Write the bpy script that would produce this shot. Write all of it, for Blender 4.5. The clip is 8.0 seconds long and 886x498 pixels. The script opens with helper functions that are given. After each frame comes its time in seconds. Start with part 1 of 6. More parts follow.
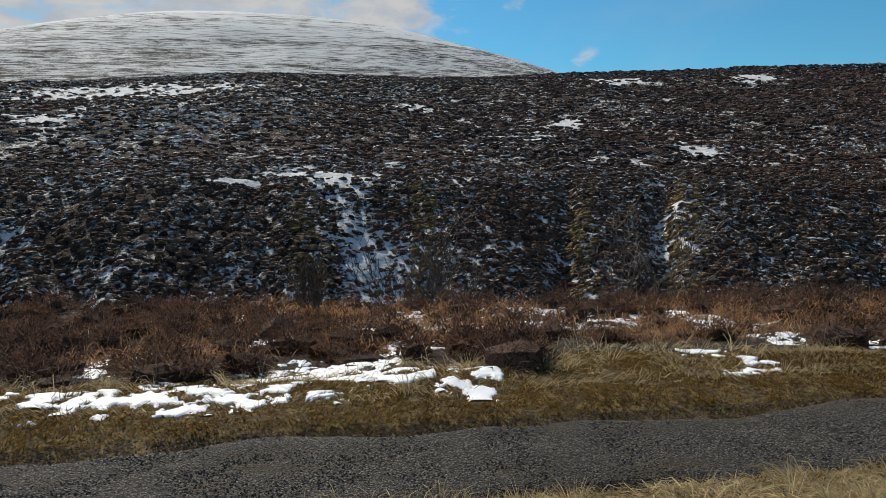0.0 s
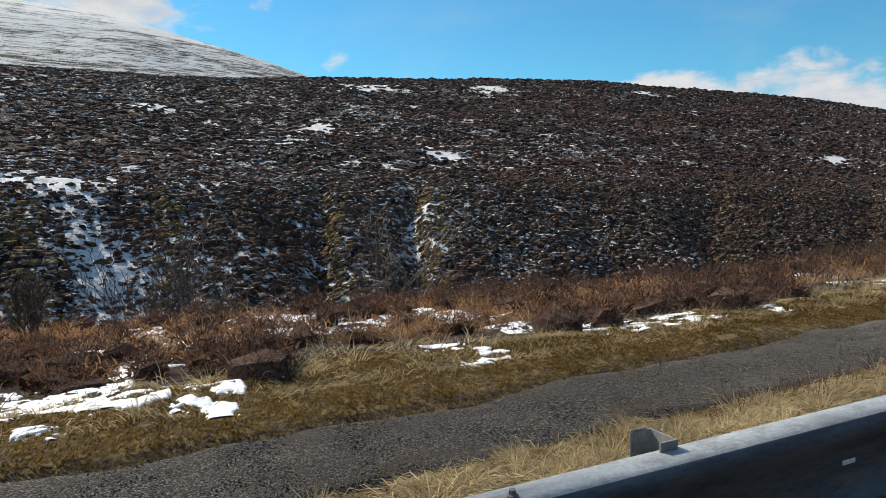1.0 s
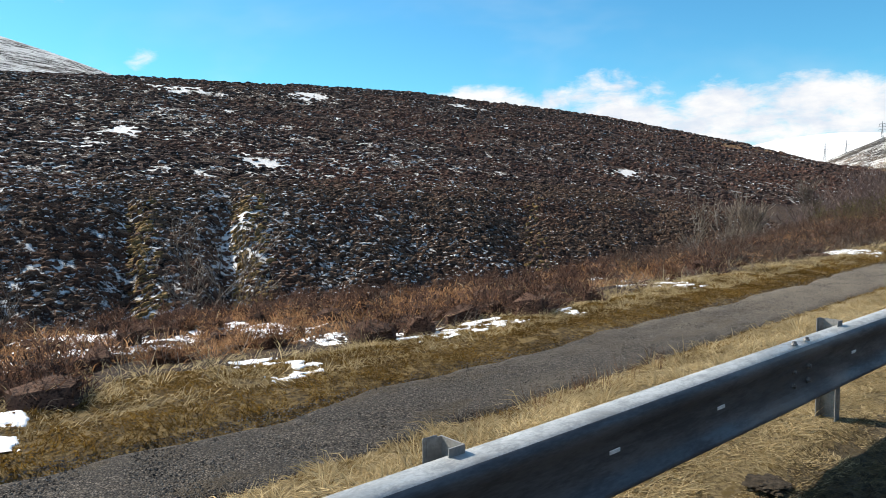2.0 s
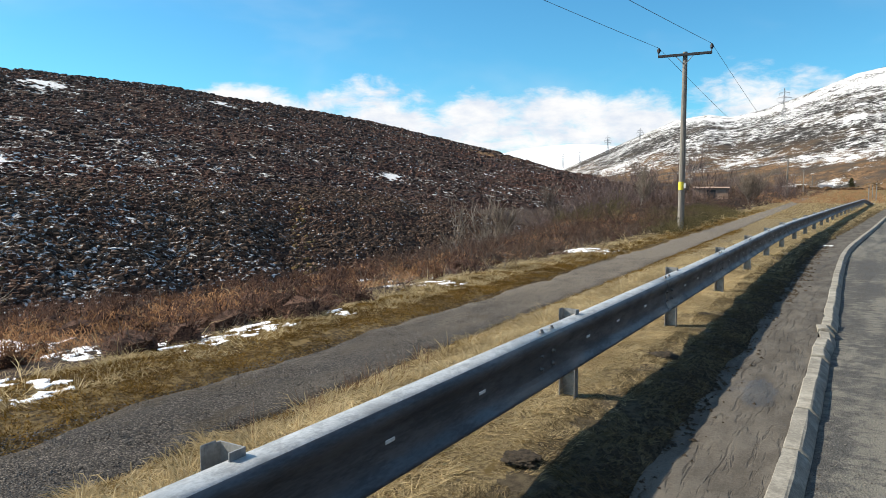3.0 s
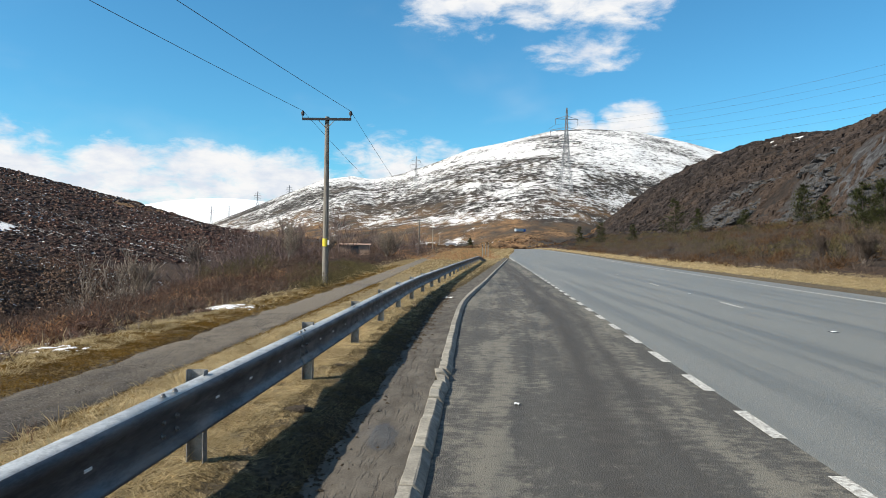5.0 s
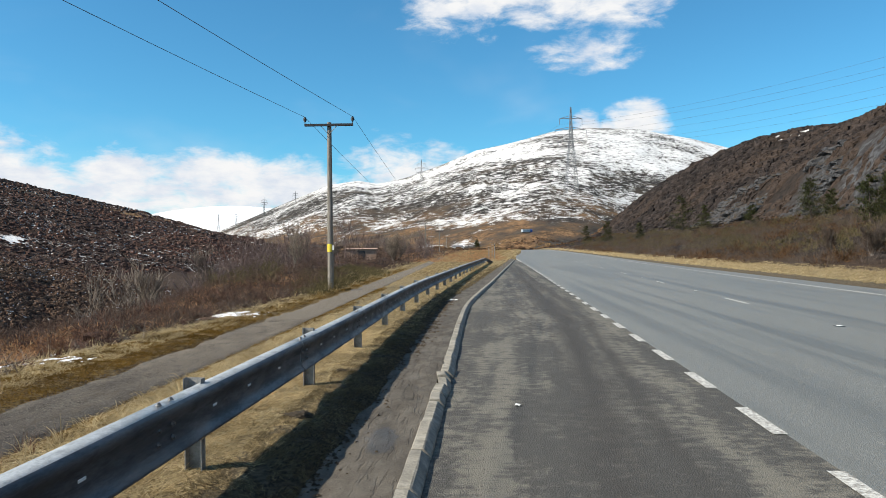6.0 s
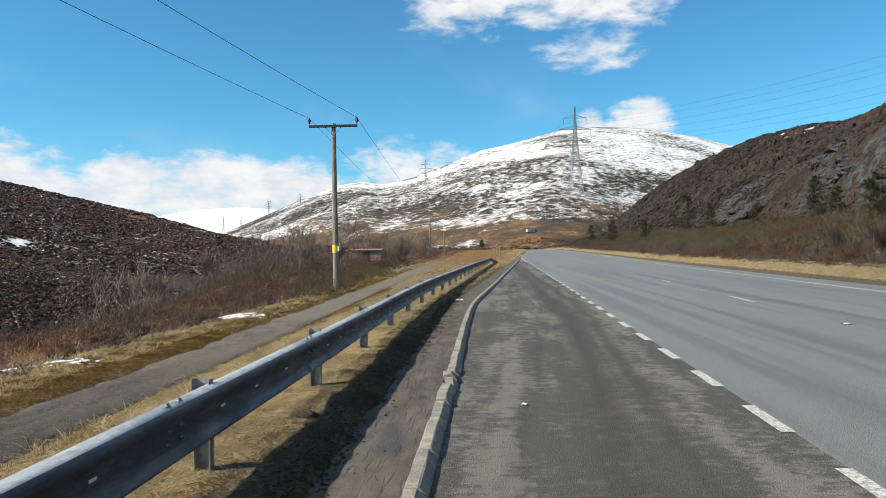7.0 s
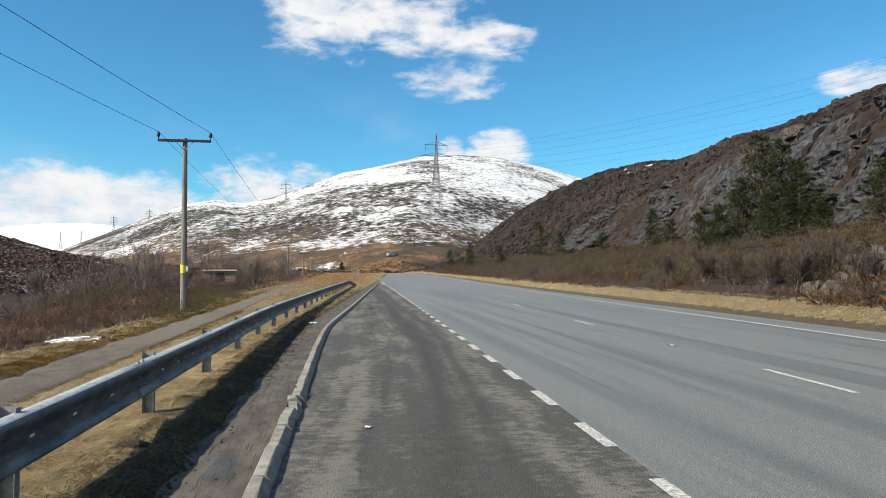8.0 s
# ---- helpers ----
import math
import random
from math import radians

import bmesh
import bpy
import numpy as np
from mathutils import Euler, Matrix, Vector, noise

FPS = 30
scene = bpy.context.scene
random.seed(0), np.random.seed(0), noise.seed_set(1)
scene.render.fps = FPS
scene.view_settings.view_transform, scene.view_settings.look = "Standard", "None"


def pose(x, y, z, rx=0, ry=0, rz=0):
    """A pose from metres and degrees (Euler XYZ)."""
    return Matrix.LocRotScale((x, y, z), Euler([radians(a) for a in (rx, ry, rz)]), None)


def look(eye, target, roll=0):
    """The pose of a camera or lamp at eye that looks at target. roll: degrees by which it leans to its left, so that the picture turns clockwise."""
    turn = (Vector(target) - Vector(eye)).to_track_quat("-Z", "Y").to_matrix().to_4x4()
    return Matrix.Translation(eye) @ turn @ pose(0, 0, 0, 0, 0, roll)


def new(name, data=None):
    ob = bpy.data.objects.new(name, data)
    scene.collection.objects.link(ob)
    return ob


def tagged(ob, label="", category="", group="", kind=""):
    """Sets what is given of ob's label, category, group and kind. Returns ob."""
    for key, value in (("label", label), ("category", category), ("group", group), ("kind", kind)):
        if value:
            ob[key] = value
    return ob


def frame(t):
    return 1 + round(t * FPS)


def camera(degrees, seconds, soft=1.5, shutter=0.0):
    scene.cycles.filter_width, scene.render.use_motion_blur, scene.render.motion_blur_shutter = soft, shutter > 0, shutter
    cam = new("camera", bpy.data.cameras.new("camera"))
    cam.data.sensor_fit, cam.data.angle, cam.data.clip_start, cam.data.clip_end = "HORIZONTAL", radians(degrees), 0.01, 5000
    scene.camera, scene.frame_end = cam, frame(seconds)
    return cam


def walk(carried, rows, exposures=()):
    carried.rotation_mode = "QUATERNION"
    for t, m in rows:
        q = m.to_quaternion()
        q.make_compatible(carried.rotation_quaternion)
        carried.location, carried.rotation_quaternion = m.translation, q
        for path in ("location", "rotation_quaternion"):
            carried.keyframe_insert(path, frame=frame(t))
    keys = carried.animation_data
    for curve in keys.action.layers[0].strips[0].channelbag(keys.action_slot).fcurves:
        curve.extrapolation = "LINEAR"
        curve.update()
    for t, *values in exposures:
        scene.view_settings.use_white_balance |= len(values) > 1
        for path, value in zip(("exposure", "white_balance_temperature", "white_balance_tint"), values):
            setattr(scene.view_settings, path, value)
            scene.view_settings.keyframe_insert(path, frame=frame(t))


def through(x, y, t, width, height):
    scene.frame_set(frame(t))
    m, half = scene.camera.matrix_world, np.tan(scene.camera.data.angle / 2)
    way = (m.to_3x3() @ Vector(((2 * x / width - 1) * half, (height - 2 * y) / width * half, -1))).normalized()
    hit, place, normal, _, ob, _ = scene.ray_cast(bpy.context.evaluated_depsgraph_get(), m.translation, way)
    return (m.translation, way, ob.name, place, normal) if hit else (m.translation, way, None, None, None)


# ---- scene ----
# ---- camera and its walk ----
cam = camera(63.46, 8.0, 0.62)
# seconds, eye x, y, z, then yaw, pitch, roll in degrees
ROWS = [
    (0.0, -0.369, -0.052, 1.587, 82.69, -5.19, 0.72),
    (0.5, -0.377, 0.013, 1.589, 71.84, -5.12, 0.92),
    (1.0, -0.383, 0.086, 1.584, 63.36, -5.19, 1.19),
    (1.2, -0.371, 0.112, 1.584, 60.41, -5.13, 1.15),
    (2.3, -0.274, 0.133, 1.633, 44.41, -4.69, 0.58),
    (2.5, -0.274, 0.117, 1.634, 40.80, -4.69, 0.55),
    (3.0, -0.251, 0.038, 1.626, 30.74, -4.67, -0.02),
    (3.5, -0.241, -0.026, 1.628, 21.24, -3.99, -0.59),
    (4.0, -0.213, -0.035, 1.635, 12.81, -2.01, -1.27),
    (4.5, -0.166, 0.015, 1.631, 5.31, -0.50, -1.35),
    (4.7, -0.142, 0.025, 1.637, 3.75, -0.26, -1.28),
    (6.0, 0.007, 0.008, 1.650, 3.92, 0.13, 0.57),
    (6.5, 0.000, 0.000, 1.650, 4.78, 0.08, 0.82),
    (7.0, -0.002, -0.005, 1.646, 4.30, 0.16, 0.95),
    (7.5, 0.036, -0.051, 1.646, 0.98, 1.06, 0.66),
    (8.0, 0.147, -0.051, 1.637, -6.81, 1.92, 0.06),
]
EXPOSURES = [(0.0, -0.1), (1.2, 0.42), (2.3, 0.74), (4.0, 0.65), (8.0, 0.6)]
walk(cam, [(t, pose(x, y, z, 90 + p, r, w)) for t, x, y, z, w, p, r in ROWS], EXPOSURES)

# ---- node helper ----


class Nodes:
    """Short hand for wiring shader nodes."""

    def __init__(self, tree):
        self.t = tree
        self.t.nodes.clear()

    def add(self, kind, **ins):
        n = self.t.nodes.new(kind)
        for k, v in ins.items():
            self.put(n, k.replace("_", " "), v)
        return n

    def put(self, n, key, v):
        s = n.inputs[int(key)] if key.isdigit() else n.inputs[key]
        if isinstance(v, bpy.types.NodeSocket):
            self.t.links.new(v, s)
        elif isinstance(v, bpy.types.Node):
            self.t.links.new(v.outputs[0], s)
        else:
            s.default_value = v

    def math(self, op, a, b=0.0, c=None, clamp=False):
        n = self.t.nodes.new("ShaderNodeMath")
        n.operation, n.use_clamp = op, clamp
        for i, v in enumerate((a, b) if c is None else (a, b, c)):
            self.put(n, str(i), v)
        return n.outputs[0]

    def mix(self, fac, a, b):
        n = self.t.nodes.new("ShaderNodeMix")
        n.data_type = "RGBA"
        self.put(n, "0", fac)
        for i, v in ((6, a), (7, b)):
            if isinstance(v, tuple) and len(v) == 3:
                v = (*v, 1)
            self.put(n, str(i), v)
        return n.outputs[2]

    def noise(self, vec, scale, detail=3.0, rough=0.55, distort=0.0):
        n = self.add("ShaderNodeTexNoise", Vector=vec, Scale=scale, Detail=detail, Roughness=rough, Distortion=distort)
        return n.outputs[0]

    def step(self, v, lo, hi, a=0.0, b=1.0):
        n = self.t.nodes.new("ShaderNodeMapRange")
        n.interpolation_type = "SMOOTHSTEP"
        for i, q in enumerate((v, lo, hi, a, b)):
            self.put(n, str(i), q)
        return n.outputs[0]

    def where(self, scale=(1, 1, 1), turn=0.0, local=False):
        if local:
            p = self.t.nodes.new("ShaderNodeTexCoord").outputs["Object"]
        else:
            p = self.t.nodes.new("ShaderNodeNewGeometry").outputs["Position"]
        m = self.add("ShaderNodeMapping", Vector=p)
        m.inputs["Scale"].default_value = scale
        m.inputs["Rotation"].default_value = (0, 0, turn)
        return m.outputs[0]

    def attr(self, name):
        n = self.t.nodes.new("ShaderNodeAttribute")
        n.attribute_name = name
        return n.outputs["Fac"]

    def surface(self, colour, rough=0.8, bump=None, depth=0.02, metal=0.0, spec=0.4):
        b = self.t.nodes.new("ShaderNodeBsdfPrincipled")
        self.put(b, "Base Color", (*colour, 1) if isinstance(colour, tuple) and len(colour) == 3 else colour)
        self.put(b, "Roughness", rough)
        self.put(b, "Metallic", metal)
        self.put(b, "Specular IOR Level", spec)
        if bump is not None:
            k = self.add("ShaderNodeBump", Height=bump, Distance=depth, Strength=1.0)
            self.put(b, "Normal", k.outputs[0])
        o = self.t.nodes.new("ShaderNodeOutputMaterial")
        self.put(o, "Surface", b.outputs[0])
        return b


def material(name):
    m = bpy.data.materials.new(name)
    m.use_nodes = True
    return m, Nodes(m.node_tree)


# ---- sky, sun ----
SUN_AZ, SUN_EL = radians(-112.0), radians(38.0)
world = bpy.data.worlds.new("sky")
scene.world = world
world.use_nodes = True
n = Nodes(world.node_tree)
sky = n.add("ShaderNodeTexSky")
sky.sky_type, sky.sun_disc, sky.sun_elevation, sky.sun_rotation = "NISHITA", False, SUN_EL, SUN_AZ
sky.altitude, sky.air_density, sky.dust_density, sky.ozone_density = 400.0, 1.0, 0.3, 2.5
ray = n.add("ShaderNodeTexCoord").outputs["Generated"]
sep = n.add("ShaderNodeSeparateXYZ", Vector=ray)
az = n.math("MULTIPLY", n.math("ARCTAN2", sep.outputs[0], sep.outputs[1]), 57.29578)
el = n.math("MULTIPLY", n.math("ARCSINE", sep.outputs[2]), 57.29578)
plane = n.add("ShaderNodeCombineXYZ", X=az, Y=n.math("MULTIPLY", el, 2.2))
billow = n.noise(plane, 0.30, 9.0, 0.60, 0.25)
swell = n.noise(plane, 0.11, 3.0, 0.5, 0.2)
wisp = n.noise(plane, 0.05, 4.0, 0.6, 0.3)
# clouds: middle azimuth, middle height, half width, half height in degrees, softness
CLOUDS = [
    (-104, 13.6, 23, 5.2, 0.1), (-87, 13.0, 5, 3.6, 0.1), (-46, 6.4, 4.5, 1.9, 0.1), (-36, 5.4, 7, 3.3, 0.1), (-24, 4.4, 13, 3.4, 0.0), (-17, 4.6, 7, 3.1, 0.0), (-7, 5.6, 6.5, 3.4, 0.1),
    (-2, 19.8, 6.5, 3.6, 0.3), (4.5, 19.4, 6.5, 2.9, 0.3), (10.5, 18.1, 4.8, 1.8, 0.6), (7.4, 15.2, 5.2, 1.9, 0.5), (11.3, 9.6, 3.0, 1.9, 0.2), (7.4, 9.8, 1.4, 1.4, 0.5), (37.5, 13.2, 3.4, 1.5, 0.5),
    (-77, 13.6, 1.6, 1.2, 1.2), (-71.5, 9.6, 2.2, 1.1, 1.3), (75, 12, 12, 4, 0.4), (150, 14, 18, 6, 0.4),
]
shape = -1.0
for a, e, w, h, fade in CLOUDS:
    da = n.math("DIVIDE", n.math("SUBTRACT", az, a), w)
    de = n.math("DIVIDE", n.math("SUBTRACT", el, e), h)
    g = n.math("SUBTRACT", 1.0 - 0.5 * fade, n.math("ADD", n.math("MULTIPLY", da, da), n.math("MULTIPLY", de, de)))
    shape = g if shape == -1.0 else n.math("MAXIMUM", shape, g)
body = n.math("ADD", shape, n.math("ADD", n.math("MULTIPLY", n.math("SUBTRACT", billow, 0.5), 2.8), n.math("MULTIPLY", n.math("SUBTRACT", swell, 0.5), 1.4)))
# unseen clouds overhead, added to whiten the light that fills the shade
over = n.math("MULTIPLY", n.step(n.noise(ray, 2.6, 6.0, 0.6, 0.3), 0.47, 0.63), n.step(el, 25.0, 34.0))
mask = n.math("MAXIMUM", n.step(body, -0.10, 0.90), over)
veil = n.math("MULTIPLY", n.step(wisp, 0.48, 0.75), n.math("MULTIPLY", n.step(el, 22.0, 4.0), 0.22))
shade = n.mix(n.step(n.noise(plane, 0.22, 6.0, 0.6), 0.32, 0.62), (0.74, 0.81, 0.92), (1.0, 1.0, 1.0))
blue = n.add("ShaderNodeVectorMath")
blue.operation = "MULTIPLY"
n.put(blue, "0", sky.outputs[0])
blue.inputs[1].default_value = (0.44, 1.0, 1.15)
cloud = n.add("ShaderNodeVectorMath")
cloud.operation = "SCALE"
n.put(cloud, "0", shade)
cloud.inputs["Scale"].default_value = 7.0
look_up = n.mix(n.math("MAXIMUM", mask, veil), blue.outputs[0], cloud.outputs[0])
back = n.add("ShaderNodeBackground", Color=look_up, Strength=0.088)
n.put(n.add("ShaderNodeOutputWorld"), "Surface", back.outputs[0])

sun = new("sun", bpy.data.lights.new("sun", "SUN"))
sun.data.energy, sun.data.angle, sun.data.color = 5.0, radians(0.6), (1.0, 0.92, 0.79)
to_sun = Vector((math.sin(SUN_AZ) * math.cos(SUN_EL), math.cos(SUN_AZ) * math.cos(SUN_EL), math.sin(SUN_EL)))
sun.matrix_world = look(to_sun * 60, (0, 0, 0))

# ---- noise and mesh helpers ----


def grid_noise(x, y, seed=0):
    """Gradient noise over arrays, about -0.7 to 0.7."""
    xi, yi = np.floor(x).astype(np.int64), np.floor(y).astype(np.int64)
    xf, yf = x - xi, y - yi
    u, v = xf * xf * xf * (xf * (xf * 6 - 15) + 10), yf * yf * yf * (yf * (yf * 6 - 15) + 10)

    def corner(i, j):
        k = (xi + i) * 374761393 + (yi + j) * 668265263 + seed * 974634533
        k = ((k ^ (k >> 13)) * 1274126177) & 0xFFFFFFFF
        a = ((k ^ (k >> 16)) & 0xFFFF) / 65536.0 * 2 * np.pi
        return np.cos(a) * (xf - i) + np.sin(a) * (yf - j)

    a, b = corner(0, 0) * (1 - u) + corner(1, 0) * u, corner(0, 1) * (1 - u) + corner(1, 1) * u
    return a * (1 - v) + b * v


def fbm(x, y, size, octaves=3, seed=0, gain=0.5):
    out, amp = 0.0, 1.0
    for k in range(octaves):
        out = out + amp * grid_noise(np.asarray(x, float) / size * 2**k + 17.3 * k, np.asarray(y, float) / size * 2**k - 9.1 * k, seed + k)
        amp *= gain
    return out


def smooth(v):
    v = np.clip(v, 0, 1)
    return v * v * (3 - 2 * v)


def mesh_from(name, verts, faces, mats=(), slots=None, soft=False):
    """A mesh from arrays of points and of faces with equal corner counts."""
    verts, faces = np.asarray(verts, np.float32), np.asarray(faces, np.int32)
    me = bpy.data.meshes.new(name)
    k = faces.shape[1]
    me.vertices.add(len(verts))
    me.vertices.foreach_set("co", verts.ravel())
    me.loops.add(faces.size)
    me.loops.foreach_set("vertex_index", faces.ravel())
    me.polygons.add(len(faces))
    me.polygons.foreach_set("loop_start", np.arange(0, faces.size, k, dtype=np.int32))
    for m in mats:
        me.materials.append(m)
    if slots is not None:
        me.polygons.foreach_set("material_index", np.asarray(slots, np.int32))
    me.polygons.foreach_set("use_smooth", np.full(len(faces), bool(soft)))
    me.update()
    me.validate()
    return me


def sheet_faces(rows, cols, wrap=False):
    i, j = np.meshgrid(np.arange(rows - 1), np.arange(cols if wrap else cols - 1), indexing="ij")
    j2 = (j + 1) % cols
    return np.stack([i * cols + j, i * cols + j2, (i + 1) * cols + j2, (i + 1) * cols + j], -1).reshape(-1, 4)


def thing(name, label, category, group="", kind="", at=None):
    ob = new(name)
    ob.empty_display_size = 0.2
    if at is not None:
        ob.matrix_world = at
    return tagged(ob, label, category, group, kind)


def part(name, bm, mat, parent=None, label="", soft=False):
    """Links a bmesh, or a mesh, as one object under a thing."""
    if isinstance(bm, bpy.types.Mesh):
        me = bm
    else:
        me = bpy.data.meshes.new(name)
        bmesh.ops.recalc_face_normals(bm, faces=bm.faces[:])
        for f in bm.faces:
            f.smooth = soft
        bm.to_mesh(me)
        bm.free()
    if mat is not None and not len(me.materials):
        me.materials.append(mat)
    ob = new(name, me)
    ob.parent = parent
    return tagged(ob, label)


def box(bm, lo, hi, m=None, bevel=0.0):
    r = bmesh.ops.create_cube(bm, size=1.0)
    c = [(a + b) / 2 for a, b in zip(lo, hi)]
    s = [b - a for a, b in zip(lo, hi)]
    bmesh.ops.transform(bm, verts=r["verts"], matrix=(m or Matrix()) @ Matrix.LocRotScale(c, None, s))
    if bevel:
        e = list({e for v in r["verts"] for e in v.link_edges})
        bmesh.ops.bevel(bm, geom=e, offset=bevel, segments=1, affect="EDGES")


def rod(bm, a, b, r1, r2=None, sides=8):
    a, b = Vector(a), Vector(b)
    d = b - a
    m = Matrix.Translation((a + b) / 2) @ d.to_track_quat("Z", "Y").to_matrix().to_4x4()
    bmesh.ops.create_cone(bm, cap_ends=True, segments=sides, radius1=r1, radius2=r1 if r2 is None else r2, depth=d.length, matrix=m)


# ---- materials ----
def speckle(name, low, high, scale, stretch=(1, 1, 1), rough=0.9, depth=0.02, extra=None):
    """A natural surface of two tones mixed at two scales."""
    m, n = material(name)
    p = n.where(stretch)
    a, b = n.noise(p, scale, 4.0), n.noise(p, scale * 9, 3.0, 0.65)
    c = n.mix(n.step(n.math("ADD", n.math("MULTIPLY", a, 0.6), n.math("MULTIPLY", b, 0.4)), 0.38, 0.62), low, high)
    if extra:
        c = n.mix(n.step(n.noise(p, scale * 0.35, 3.0), extra[1], extra[1] + 0.12), c, extra[0])
    n.surface(c, rough, n.math("ADD", a, b), depth, spec=0.25)
    return m


SNOW = (0.70, 0.69, 0.675)


def snowy(name, low, high, fine, coarse, stretch, depth, third=None, edge=0.05, rock=None):
    """Heather or rock with snow in between: the sheet's own snow share, broken up at two scales."""
    m, n = material(name)
    p = n.where(stretch)
    q = n.where()
    a, b, d = n.noise(p, coarse, 4.0, 0.6), n.noise(p, fine, 4.0, 0.65, 0.3), n.noise(q, fine * 2.7, 3.0, 0.7)
    c = n.mix(n.step(n.math("ADD", n.math("MULTIPLY", b, 0.5), n.math("MULTIPLY", d, 0.5)), 0.40, 0.60), low, high)
    if third:
        c = n.mix(n.math("MULTIPLY", n.step(n.noise(q, coarse * 0.8, 3.0), 0.48, 0.62), third[1]), c, third[0])
    if rock:
        bare = n.mix(n.step(n.math("ADD", n.math("MULTIPLY", d, 0.5), n.math("MULTIPLY", b, 0.5)), 0.40, 0.58), tuple(v * 1.25 for v in rock), tuple(v * 0.30 for v in rock))
        c = n.mix(n.attr("rock"), c, bare)
    patch = n.math("ADD", n.math("ADD", n.math("MULTIPLY", a, 0.25), n.math("MULTIPLY", b, 0.42)), n.math("MULTIPLY", d, 0.33))
    # noise runs about 0.25 to 0.75: the share picks the cut
    cut = n.math("SUBTRACT", 0.74, n.math("MULTIPLY", n.attr("snow"), 0.48))
    s = n.step(patch, n.math("SUBTRACT", cut, edge * 0.4), n.math("ADD", cut, edge))
    c = n.mix(s, c, SNOW)
    bump = n.math("MULTIPLY", n.math("ADD", b, n.math("MULTIPLY", d, 0.7)), n.math("SUBTRACT", 1.0, n.math("MULTIPLY", s, 0.75)))
    n.surface(c, n.step(s, 0, 1, 0.95, 0.88), bump, depth, spec=0.1)
    return m


def asphalt(name, low, high, rough, grain=260.0, streak=None, depth=0.004):
    m, n = material(name)
    p = n.where()
    g, w = n.noise(p, grain, 3.0, 0.75), n.noise(n.where((1, 0.02, 1)), 1.5, 4.0, 0.6)
    chips = n.add("ShaderNodeTexVoronoi", Vector=p, Scale=grain * 0.6)
    c = n.mix(n.step(g, 0.35, 0.66), low, high)
    c = n.mix(n.math("MULTIPLY", n.step(chips.outputs["Color"], 0.75, 0.95), 0.5), c, tuple(min(1, v * 2.0) for v in high))
    c = n.mix(n.math("MULTIPLY", n.step(w, 0.46, 0.60), 0.5), c, tuple(v * 0.75 for v in low))
    if streak:
        d = n.math("ADD", n.math("MULTIPLY", n.noise(n.where((1, 0.12, 1)), 1.8, 5.0, 0.6, 0.0), 0.5), n.math("MULTIPLY", n.noise(n.where((1, 0.5, 1)), 22.0, 5.0, 0.75), 0.5))
        c = n.mix(n.math("MULTIPLY", n.step(d, 0.48, 0.58), streak[1]), c, streak[0])
    n.surface(c, n.step(w, 0.35, 0.7, rough, rough - 0.12), n.math("ADD", g, n.math("MULTIPLY", chips.outputs["Distance"], 1.2)), depth, spec=0.5)
    return m


M_ROAD = asphalt("road_asphalt", (0.115, 0.115, 0.103), (0.215, 0.213, 0.190), 0.58, 150.0)


